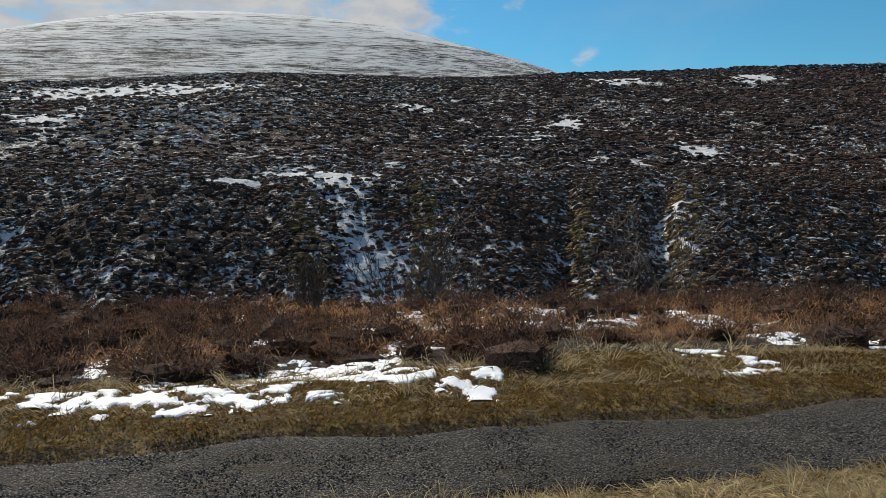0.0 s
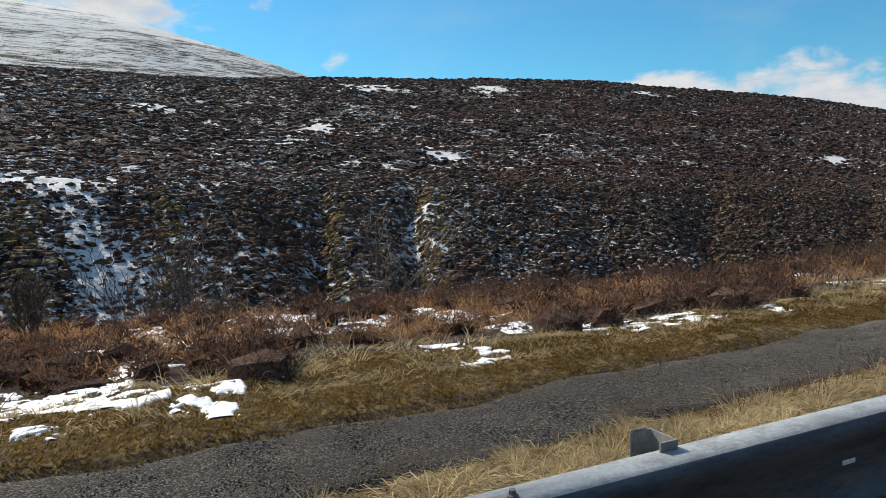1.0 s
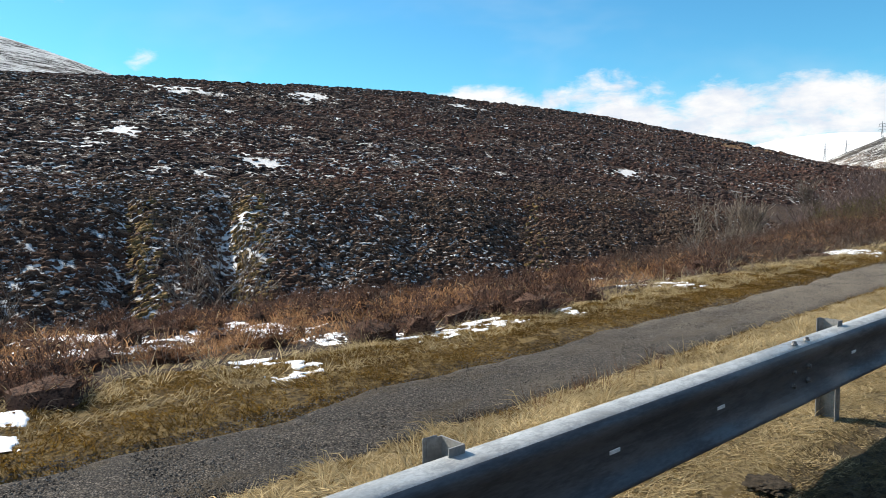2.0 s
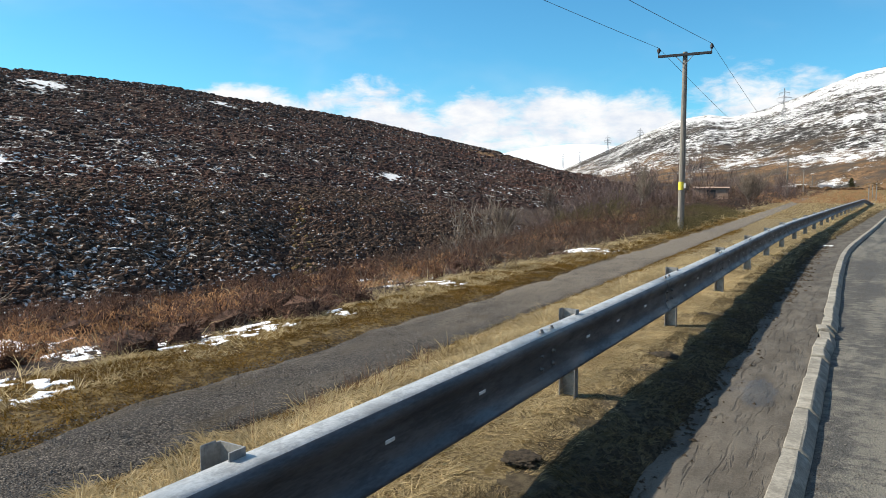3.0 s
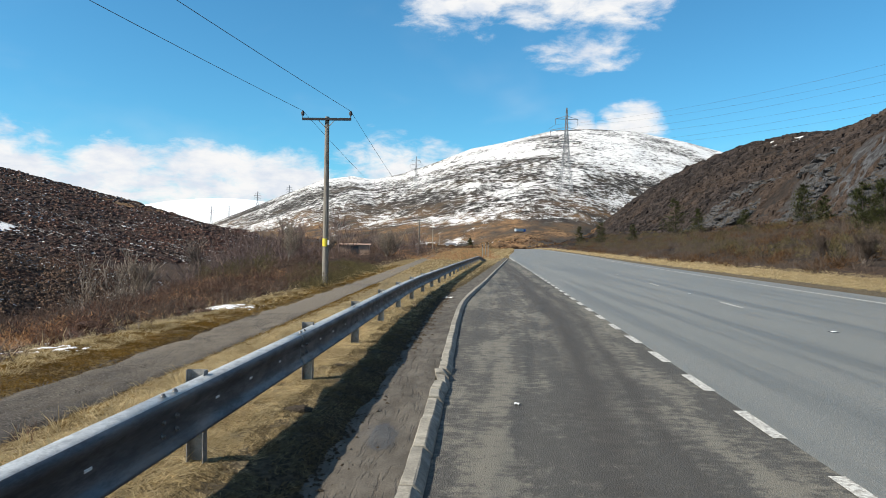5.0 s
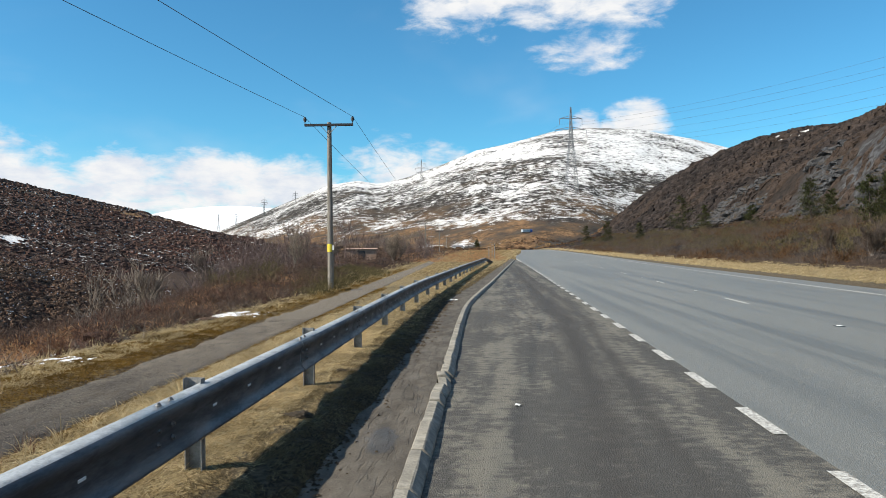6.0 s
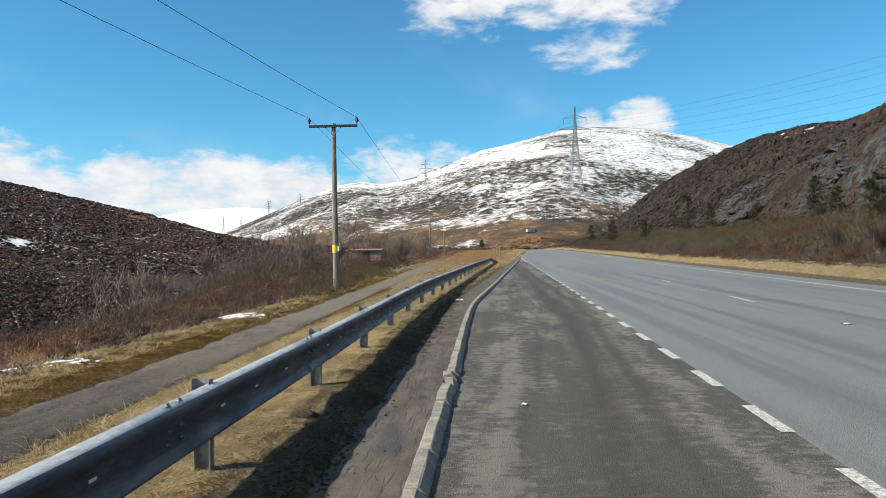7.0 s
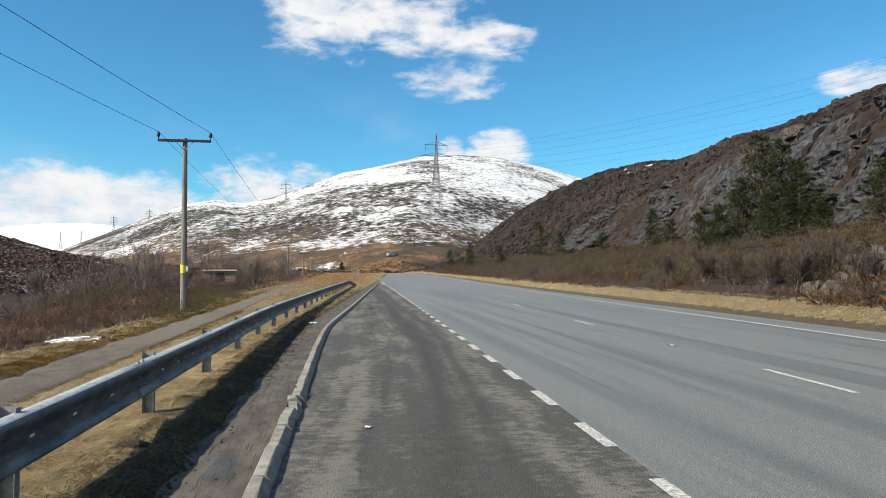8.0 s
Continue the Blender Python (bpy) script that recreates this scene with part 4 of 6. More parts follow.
M_BRACKEN = leaf_mat("dead_bracken", (0.24, 0.115, 0.052), (0.66, 0.39, 0.20), through=0.4)
M_TWIG = leaf_mat("pale_twigs", (0.12, 0.095, 0.075), (0.32, 0.27, 0.22), through=0.0)
M_GORSE = leaf_mat("gorse_leaves", (0.055, 0.047, 0.021), (0.20, 0.165, 0.078))
M_SCRUB = leaf_mat("grey_scrub", (0.060, 0.046, 0.037), (0.21, 0.165, 0.135))
M_BANK = leaf_mat("bank_heather", (0.060, 0.040, 0.028), (0.28, 0.18, 0.12))
M_OLIVE = leaf_mat("bank_grass", (0.13, 0.088, 0.036), (0.38, 0.27, 0.12))
M_PURPLE = leaf_mat("birch_twigs", (0.14, 0.10, 0.09), (0.30, 0.23, 0.205))
M_NEEDLE = leaf_mat("pine_needles", (0.018, 0.022, 0.009), (0.085, 0.092, 0.034))
M_GREY_TWIG = leaf_mat("grey_twigs", (0.10, 0.08, 0.066), (0.26, 0.215, 0.18), through=0.0)
M_BARK = worn("birch_bark", (0.10, 0.08, 0.065), (0.30, 0.26, 0.22), 8.0, 0.85, 0.0, (1, 1, 3), 0.004, local=False)
M_PINE_BARK = worn("pine_bark", (0.05, 0.035, 0.028), (0.13, 0.09, 0.07), 5.0, 0.9, local=False)
M_SNOW = speckle("old_snow", (0.80, 0.82, 0.86), (0.90, 0.91, 0.93), 6.0, rough=0.55, depth=0.006)

RNG = np.random.default_rng(11)


def blades(base, length, lean, width, bend=0.3, heading=None, plain=False):
    """Tapered bent blades: arrays of root points, lengths, leans from upright in radians and widths. Gives points and triangles."""
    n_b = len(base)
    h = RNG.uniform(0, 2 * np.pi, n_b) if heading is None else heading
    d = np.stack([np.cos(h), np.sin(h), 0 * h], 1)
    up = np.array([0, 0, 1.0])
    dir1 = d * np.sin(lean * (1 - bend))[:, None] + up * np.cos(lean * (1 - bend))[:, None]
    # each blade is twisted about its own line
    s = np.stack([-np.sin(h), np.cos(h), 0 * h], 1)
    twist = RNG.uniform(0, np.pi, n_b)
    s = (s * np.cos(twist)[:, None] + np.cross(dir1, s) * np.sin(twist)[:, None]) * (width / 2)[:, None]
    l2 = np.minimum(lean * (1 + bend), 1.75)
    dir2 = d * np.sin(l2)[:, None] + up * np.cos(l2)[:, None]
    if plain:
        return np.stack([base - s, base + s, base + (dir1 + dir2) * (length * 0.5)[:, None]], 1).reshape(-1, 3), np.arange(n_b * 3).reshape(-1, 3)
    m = base + dir1 * (length * 0.55)[:, None]
    t = m + dir2 * (length * 0.45)[:, None]
    v = np.stack([base - s, base + s, m + s * 0.8, m - s * 0.8, t], 1).reshape(-1, 3)
    k = np.arange(n_b)[:, None] * 5
    f = np.concatenate([k + [0, 1, 2], k + [0, 2, 3], k + [3, 2, 4]], 0)
    return v, f


def stuff(name, pieces, mat, label, category):
    """One object of many pieces."""
    vs, fs, o = [], [], 0
    for v, f in pieces:
        vs.append(v)
        fs.append(f + o)
        o += len(v)
    me = mesh_from(name, np.concatenate(vs), np.concatenate(fs), (mat,), None, False)
    return tagged(new(name, me), label, category, kind="stuff")


# middle x, y, then length along the path and depth across: beside the path, then among the heather
PATCHES = [
    (-7.74, -2.5, 0.65, 1.5), (-5.86, -2.44, 0.7, 0.55), (-5.6, -2.0, 0.6, 0.35), (-5.18, -2.24, 0.2, 0.2), (-5.75, -1.42, 0.85, 0.8), (-5.62, -0.85, 0.65, 0.55), (-6.75, -0.6, 0.85, 1.2),
    (-6.65, -0.12, 0.8, 1.3), (-5.45, -0.25, 0.25, 0.25), (-6.05, 0.27, 0.5, 0.65), (-5.78, 0.8, 0.5, 0.85), (-7.45, 4.69, 0.55, 1.1), (-5.74, 3.11, 0.42, 0.3), (-6.01, 3.32, 0.24, 0.35), (-6.54, 3.13, 0.4, 0.5),
    (-6.57, 5.3, 0.95, 1.1), (-6.32, 6.14, 0.5, 0.8), (-6.15, 7.24, 0.25, 0.5), (-7.2, 7.9, 0.5, 0.9), (-6.8, 10.4, 0.6, 1.2),
]
PATCHES += [
    (-8.1, 0.49, 0.6, 1.3), (-9.7, 0.16, 0.45, 2.0), (-12.0, 0.93, 0.8, 1.3), (-10.56, 1.36, 0.8, 2.2), (-11.4, 2.65, 1.2, 1.0), (-11.5, 3.3, 0.7, 1.2), (-10.14, 3.68, 1.0, 1.0), (-10.6, 4.75, 0.95, 1.2),
    (-9.4, 4.83, 1.0, 1.5), (-9.86, 3.0, 0.6, 0.9), (-10.1, 2.5, 0.6, 0.75), (-8.8, -1.2, 0.55, 0.5), (-12.2, -2.6, 1.0, 0.9), (-12.4, -1.6, 0.9, 1.0), (-8.5, 12.4, 0.6, 2.2), (-6.7, 17.9, 1.0, 1.5),
]


def snow_lies(x, y, i):
    """How firmly snow patch number i covers each point; above -0.4 it shows."""
    px, py, w, d = PATCHES[i]
    out = ((x - px) / (d / 2)) ** 2 + ((y - py) / (w / 2)) ** 2
    return -0.06 - 0.72 * out + 3.6 * fbm(x, y, 0.24, 4, 200 + i, 0.62)


def snow_free(x, y, cut=-0.42):
    keep = np.ones(len(x), bool)
    for i, (px, py, w, d) in enumerate(PATCHES):
        near = np.flatnonzero((np.abs(x - px) < d * 0.65) & (np.abs(y - py) < w * 0.65))
        if len(near):
            keep[near[snow_lies(x[near], y[near], i) > cut]] = False
    return x[keep], y[keep]


def rooted(x, y, sink=0.01):
    return np.stack([x, y, height(x, y) - sink], 1)


def clumps(cx, cy, per, radius, tall, width, lean=0.9, plain=True):
    """Clumps of stems that fan out from each middle."""
    n_c = len(cx)
    a, r = RNG.uniform(0, 2 * np.pi, (n_c, per)), np.sqrt(RNG.uniform(0, 1, (n_c, per)))
    rad = radius[:, None] * r
    x, y = (cx[:, None] + rad * np.cos(a) * 0.6).ravel(), (cy[:, None] + rad * np.sin(a) * 0.6).ravel()
    ln = (tall[:, None] * RNG.uniform(0.55, 1.1, (n_c, per)) * (1 - 0.25 * r)).ravel()
    le = (lean * r * RNG.uniform(0.5, 1.2, (n_c, per)) + RNG.uniform(0, 0.22, (n_c, per))).ravel()
    w = width * RNG.uniform(0.6, 1.3, n_c * per)
    return blades(rooted(x, y), ln, le, w, 0.25, (a + RNG.uniform(-0.6, 0.6, a.shape)).ravel(), plain)


def cushions(cx, cy, radius, tall, sides=5, sink=0.06, stretch=1.0):
    """Low uneven domes of matted heather: two rings and a crest each."""
    n_c = len(cx)
    a = (np.arange(sides) / sides * 2 * np.pi)[None] + RNG.uniform(0, 2 * np.pi, (n_c, 1)) + RNG.uniform(-0.35, 0.35, (n_c, sides))
    z0 = height(cx, cy)
    rings = []
    for share, rise, spread_z in ((1.0, 0.0, 0.0), (0.74, 0.66, 0.25)):
        r = radius[:, None] * share * RNG.uniform(0.68, 1.30, (n_c, sides))
        x, y = cx[:, None] + r * np.cos(a) / stretch, cy[:, None] + r * np.sin(a) * stretch
        z = (height(x, y) if rise == 0.0 else 0.5 * z0[:, None] + 0.5 * height(x, y)) - (sink if rise == 0.0 else 0.0) + tall[:, None] * (rise + spread_z * RNG.uniform(-1, 1, (n_c, sides)))
        rings.append(np.stack([x, y, z], -1))
    top = np.stack([cx + radius * RNG.uniform(-0.3, 0.3, n_c), cy + radius * RNG.uniform(-0.3, 0.3, n_c), z0 + tall * RNG.uniform(0.8, 1.15, n_c)], -1)[:, None]
    v = np.concatenate([*rings, top], 1).reshape(-1, 3)
    k = np.arange(n_c)[:, None] * (2 * sides + 1)
    f = []
    for i in range(sides):
        j = (i + 1) % sides
        f += [k + [i, j, sides + j], k + [i, sides + j, sides + i], k + [sides + i, sides + j, 2 * sides]]
    return v, np.concatenate(f, 0)


def bushes(cx, cy, per, radius, tall, width, sprig=0.26):
    """Lumpy domes of short sprigs that point outwards, upwards and astray at all heights."""
    n_c = len(cx)
    a, q = RNG.uniform(0, 2 * np.pi, (n_c, per)), RNG.uniform(0, 1, (n_c, per))
    t = np.arccos(1 - q) * 0.98
    k = RNG.uniform(0.30, 1.0, (n_c, per)) ** 0.33
    ph = (cx * 9)[:, None]
    lump = 0.78 + 0.24 * np.sin(a * 3 + ph) * np.sin(t * 2.5) + 0.16 * np.sin(a * 7 + ph * 3) * np.cos(t * 5 + ph)
    rr_ = radius[:, None] * k * lump
    x, y = cx[:, None] + rr_ * np.sin(t) * np.cos(a), cy[:, None] + rr_ * np.sin(t) * np.sin(a)
    z = height(cx, cy)[:, None] + tall[:, None] * k * lump * np.cos(t) * 0.95
    base = np.stack([x, y, z], -1).reshape(-1, 3)
    d = np.stack([np.sin(t) * np.cos(a), np.sin(t) * np.sin(a), np.cos(t) + 0.25], -1).reshape(-1, 3) + RNG.normal(0, 0.55, (n_c * per, 3))
    d /= np.linalg.norm(d, axis=1, keepdims=True)
    ln = (sprig * tall[:, None] * RNG.uniform(0.4, 1.3, (n_c, per))).ravel()
    return blades(base, ln, np.arccos(np.clip(d[:, 2], -1, 1)), width * RNG.uniform(0.6, 1.4, n_c * per), 0.1, np.arctan2(d[:, 1], d[:, 0]), True)


def tangle(cx, cy, per, radius, lift, length, width):
    """Arched dead fronds and stems lying over one another."""
    n_c = len(cx)
    a, r = RNG.uniform(0, 2 * np.pi, (n_c, per)), np.sqrt(RNG.uniform(0, 1, (n_c, per)))
    x, y = (cx[:, None] + radius[:, None] * r * np.cos(a)).ravel(), (cy[:, None] + radius[:, None] * r * np.sin(a)).ravel()
    base = rooted(x, y)
    base[:, 2] += (lift[:, None] * (1 - r) * RNG.uniform(0, 1, (n_c, per))).ravel()
    n_k = n_c * per
    return blades(base, length * RNG.uniform(0.4, 1.3, n_k), RNG.uniform(0.5, 1.75, n_k), width * RNG.uniform(0.5, 1.4, n_k), 0.4, RNG.uniform(0, 2 * np.pi, n_k))


# ---- grass of the verges ----
def grass_at(n_p, y0, y1, off0, off1, line, power, tall, lean, width, patchy=0.0, seed=0, plain=False):
    f = RNG.uniform(0, 1, n_p) ** power
    y = y0 + (y1 - y0) * f
    x = line(y) + RNG.uniform(off0, off1, n_p)
    if patchy:
        keep = fbm(x, y, 0.5, 3, seed) > patchy - 0.45
        x, y = x[keep], y[keep]
    x, y = snow_free(x, y, -0.3)
    clump = 0.65 + 0.9 * np.clip(fbm(x, y, 0.45, 2, seed + 5) + 0.3, 0, 1)
    n_k = len(x)
    grow = 1 + np.clip(np.hypot(x, y) - 8, 0, 60) * 0.05
    head = 2.4 * np.pi * fbm(x, y, 0.8, 2, seed + 3) + RNG.normal(0, 0.9, n_k)
    return blades(rooted(x, y, min(0.012, tall[0] * 0.12)), RNG.uniform(*tall, n_k) * clump, RNG.uniform(*lean, n_k), RNG.uniform(*width, n_k) * grow, 0.35, head, plain)


def mops(n_t, y0, y1, off0, off1, line):
    """Tufts of long drooping blades, like mops."""
    y = RNG.uniform(y0, y1, n_t)
    x, y = snow_free(line(y) + RNG.uniform(off0, off1, n_t), y, -0.9)
    n_t = len(x)
    return clumps(x, y, 46, RNG.uniform(0.10, 0.22, n_t), RNG.uniform(0.12, 0.26, n_t), 0.005, 1.75, False)


inner = lambda y: kerb_x(y)
outer = lambda y: path_x(y)
far_side = lambda y: edge_x(y) + 1.7
stuff("dry_grass", [
    grass_at(90000, -3, 14, -3.2, -1.42, inner, 1.25, (0.05, 0.15), (1.05, 1.68), (0.003, 0.0065), 0.10, 50, True),
    grass_at(16000, -3, 14, -3.2, -1.6, inner, 1.1, (0.10, 0.22), (1.0, 1.65), (0.0035, 0.007), 0.30, 49),
    mops(300, -3, 16, -3.1, -1.75, inner),
    mops(110, -6, 16, -2.3, -1.1, outer),
    grass_at(70000, 0, 14, -1.85, -1.02, inner, 1.25, (0.02, 0.06), (0.9, 1.6), (0.003, 0.007), 0.10, 56, True),
    grass_at(26000, 14, 75, -3.2, -0.8, inner, 1.8, (0.06, 0.16), (0.9, 1.55), (0.005, 0.010), 0.22, 51, True),
    grass_at(18000, -6, 14, -2.5, -1.05, outer, 1.0, (0.06, 0.16), (1.0, 1.6), (0.0035, 0.007), 0.30, 52),
    grass_at(12000, 14, 60, -2.2, -0.85, outer, 1.6, (0.08, 0.20), (0.9, 1.5), (0.005, 0.010), 0.28, 53, True),
    grass_at(40000, 12, 190, 0.7, 3.2, far_side, 1.7, (0.07, 0.22), (0.6, 1.5), (0.006, 0.013), 0.20, 54, True),
    grass_at(16000, 60, 240, -4.0, -0.3, inner, 1.4, (0.08, 0.20), (0.8, 1.5), (0.008, 0.02), 0.2, 57, True),
    grass_at(26000, 42, 240, -3.0, 4.5, outer, 1.7, (0.08, 0.20), (0.8, 1.5), (0.006, 0.014), 0.2, 58, True),
    grass_at(12000, -12, 30, -7.5, -1.6, outer, 1.0, (0.14, 0.36), (0.4, 1.4), (0.004, 0.008), 0.55, 55),
], M_STRAW, "matted straw-coloured dry grass on the verges", "grass")
stuff("mossy_grass", [
    grass_at(110000, -6, 14, -2.1, -0.40, outer, 1.0, (0.015, 0.050), (0.4, 1.4), (0.006, 0.012), 0.06, 60, True),
    grass_at(12000, 14, 60, -1.35, -0.60, outer, 1.6, (0.04, 0.10), (0.5, 1.4), (0.007, 0.014), 0.15, 61, True),
    grass_at(34000, -3, 30, 0.36, 1.0, outer, 1.2, (0.02, 0.07), (0.6, 1.4), (0.004, 0.008), 0.30, 62, True),
], M_MOSS, "short golden-brown mossy grass beside the path", "grass")
stuff("muddy_grass", [
    grass_at(80000, 0, 14, -1.30, -0.62, inner, 1.25, (0.02, 0.06), (0.7, 1.6), (0.004, 0.008), 0.16, 65, True),
    grass_at(16000, 14, 70, -1.25, -0.6, inner, 1.7, (0.04, 0.10), (0.7, 1.5), (0.007, 0.014), 0.25, 66, True),
], M_DIRTY, "dark muddy flattened grass at the footway edge", "grass")

# ---- heather, bracken and dead stems between path and gully ----


def verge_scatter(n_p, y0, y1, c0, c1):
    y = RNG.uniform(y0, y1, n_p)
    e = gully_edge(y) - 1.5
    lo = path_x(y) - c0
    f = RNG.uniform(0, 1, n_p)
    far = np.where(c1 > 0, np.maximum(e, lo - c1), e)
    return snow_free(lo + (far - lo) * f, y, -0.75)


def only(x, y, keep):
    return x[keep], y[keep]


hx, hy = verge_scatter(430, -16, -1.6, 1.9, -1)
h2 = verge_scatter(520, -1.6, 12, 1.9, -1)
h2 = only(*h2, fbm(h2[0], h2[1], 2.2, 2, 70) > -0.06)
h3 = verge_scatter(360, 12, 34, 2.0, -1)
hx, hy = np.concatenate([hx, h2[0], h3[0]]), np.concatenate([hy, h2[1], h3[1]])
k = len(hx)
wide, tall_h = RNG.uniform(0.20, 0.50, k), 0.10 + 0.42 * RNG.uniform(0, 1, k) ** 1.6
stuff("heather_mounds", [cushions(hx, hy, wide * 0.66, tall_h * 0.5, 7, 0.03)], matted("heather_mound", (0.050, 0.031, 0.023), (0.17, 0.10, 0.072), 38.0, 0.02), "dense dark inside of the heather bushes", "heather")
stuff("heather", [bushes(hx, hy, 320, wide, tall_h * 1.1, 0.015, 0.20)], M_HEATHER, "dark brown bushy heather on the verge", "heather")
rx, ry = verge_scatter(300, -16, 0, 2.6, -1)
r2 = verge_scatter(300, 0, 34, 2.4, -1)
rx, ry = np.concatenate([rx, r2[0]]), np.concatenate([ry, r2[1]])
k = len(rx)
wide, tall_h = RNG.uniform(0.18, 0.40, k), RNG.uniform(0.12, 0.32, k)
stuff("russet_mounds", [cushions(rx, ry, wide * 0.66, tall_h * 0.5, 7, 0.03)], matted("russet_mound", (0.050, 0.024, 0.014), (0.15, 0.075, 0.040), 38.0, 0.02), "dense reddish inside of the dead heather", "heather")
stuff("russet_heather", [bushes(rx, ry, 230, wide, tall_h * 1.1, 0.012, 0.22)], M_RUSSET, "reddish brown dead heather stems", "heather")
bx, by = verge_scatter(2500, -3, 34, 3.2, -1)
bx, by = only(bx, by, fbm(bx, by, 2.8, 2, 73) > -0.16)
k = len(bx)
stuff("bracken", [tangle(bx, by, 44, RNG.uniform(0.22, 0.5, k), RNG.uniform(0.06, 0.34, k), 0.15, 0.011)], M_BRACKEN, "flattened orange-brown dead bracken along the gully edge", "bracken")
tx, ty = verge_scatter(560, -14, 34, 1.6, -1)
k = len(tx)
stuff("dead_stems", [tangle(tx, ty, 16, RNG.uniform(0.2, 0.5, k), RNG.uniform(0.1, 0.35, k), 0.34, 0.006)], M_TWIG, "thin pale dead stems among the heather", "stems")
# low red stems at the path's near edge
y = RNG.uniform(3.2, 6.2, 60)
x = path_x(y) + RNG.uniform(0.55, 0.95, 60)
stuff("dock_stems", [clumps(x, y, 6, np.full(60, 0.08), RNG.uniform(0.12, 0.3, 60), 0.004, 0.4)], M_RUSSET, "thin reddish dead stems beside the path", "stems")

# ---- snow patches ----


def snow_patch(x, y, w, d, seed):
    """A patch of old snow with a ragged edge and holes, on the ground."""
    n_g = 64
    gx_, gy_ = np.meshgrid(np.linspace(-1.25, 1.25, n_g), np.linspace(-1.25, 1.25, n_g), indexing="ij")
    px, py = x + gx_ * d / 2, y + gy_ * w / 2
    v = snow_lies(px, py, seed - 200)
    z = height(px, py) + np.clip(v, -0.9, 0.0) * 0.030 + 0.012 + 0.003 * fbm(px, py, 0.12, 2, seed + 3)
    f = sheet_faces(n_g, n_g)
    keep = (v.ravel()[f] > -0.75).sum(1) >= 3
    used, inv = np.unique(f[keep], return_inverse=True)
    if not len(used):
        return
    me = mesh_from("snow_patch", np.stack([px, py, z], -1).reshape(-1, 3)[used], inv.reshape(-1, 4), (M_SNOW,), None, True)
    tagged(new("snow_patch", me), "ragged patch of old white snow on the grass", "snow patch", "snow patches on the verge")


for i, (x, y, w, d) in enumerate(PATCHES):
    snow_patch(x, y, w, d, 200 + i)


# ---- bare trees ----
def grow(rng, out, p, d, length, r, level, spec):
    """Adds the tapered segments of one branch and its side branches."""
    n_s = 4 if level < 2 else 3
    for i in range(n_s):
        d = (d + Vector((rng.gauss(0, 1), rng.gauss(0, 1), rng.gauss(0, 0.6))) * spec["kink"] + Vector((0, 0, spec["lift"]))).normalized()
        q = p + d * (length / n_s)
        r2 = r * (0.80 if level else 0.84)
        out[level].append((p.copy(), q.copy(), r, r2))
        p, r = q, r2
        if level < spec["levels"] and (level or i >= spec["clear"]):
            for _ in range(spec["split"][level]):
                side = Vector((rng.gauss(0, 1), rng.gauss(0, 1), rng.uniform(-0.1, 0.6))).normalized()
                nd = (d * spec["along"] + side * 0.8).normalized()
                grow(rng, out, p, nd, length * rng.uniform(0.42, 0.66), r * 0.55, level + 1, spec)
    return out


def tubes(segs, sides=4, least=0.0):
    """Prisms for a list of segments."""
    a = np.array([s[0][:] for s in segs], float)
    b = np.array([s[1][:] for s in segs], float)
    r0, r1 = np.maximum([s[2] for s in segs], least), np.maximum([s[3] for s in segs], least)
    d = b - a
    d /= np.maximum(np.linalg.norm(d, axis=1, keepdims=True), 1e-6)
    ref = np.where(np.abs(d[:, 2:3]) > 0.9, [[1.0, 0, 0]], [[0, 0, 1.0]])
    u = np.cross(d, ref)
    u /= np.linalg.norm(u, axis=1, keepdims=True)
    v = np.cross(d, u)
    rings = []
    for c, r in ((a, r0), (b, r1)):
        for k in range(sides):
            t = 2 * np.pi * k / sides
            rings.append(c + (u * np.cos(t) + v * np.sin(t)) * r[:, None])
    pts = np.stack(rings, 1).reshape(-1, 3)
    base = np.arange(len(segs))[:, None] * 2 * sides
    f = np.concatenate([base + np.array([k, (k + 1) % sides, sides + (k + 1) % sides, sides + k]) for k in range(sides)], 0)
    return pts, f


BIRCH = {"kink": 0.16, "lift": 0.10, "levels": 3, "clear": 1, "split": (2, 2, 2), "along": 0.75}
SHRUB = {"kink": 0.14, "lift": 0.12, "levels": 3, "clear": 0, "split": (2, 2, 1), "along": 1.0}


def bare_tree(name, x, y, tall, seed, label, spec=BIRCH, stems=1, thick=0.02, group="", least=0.004, twig=None):
    rng = random.Random(seed)
    z = float(height(x, y)) - 0.1
    t = thing(name, label, "tree", group, at=pose(x, y, z))
    out = [[] for _ in range(5)]
    for s in range(stems):
        lean = 0.32 if stems > 1 else 0.05
        d = Vector((rng.gauss(0, lean), rng.gauss(0, lean), 1)).normalized()
        grow(rng, out, Vector((rng.gauss(0, 0.1), rng.gauss(0, 0.1), 0)) * (stems > 1), d, tall * rng.uniform(0.66, 0.78), tall * thick, 0, spec)
    # the fork heights differ, so bring the whole tree to its height
    most = max(s[1].z for l in out for s in l)
    k = tall / most
    out = [[(a * k, b * k, r, q) for a, b, r, q in l] for l in out]
    for key, levels, mat, sides in (("trunk", (0,), M_BARK, 6), ("branch_crown", (1, 2), M_BARK if twig is None else twig, 4), ("twig_crown", (3, 4), twig or M_PURPLE, 3)):
        segs = [s for l in levels for s in out[l]]
        if segs:
            pts, f = tubes(segs, sides, least)
            part(key, mesh_from(key, pts, f, (mat,), None, True), None, t)
    return t


def on_ray(deg, dist):
    return dist * math.sin(radians(deg)), dist * math.cos(radians(deg))


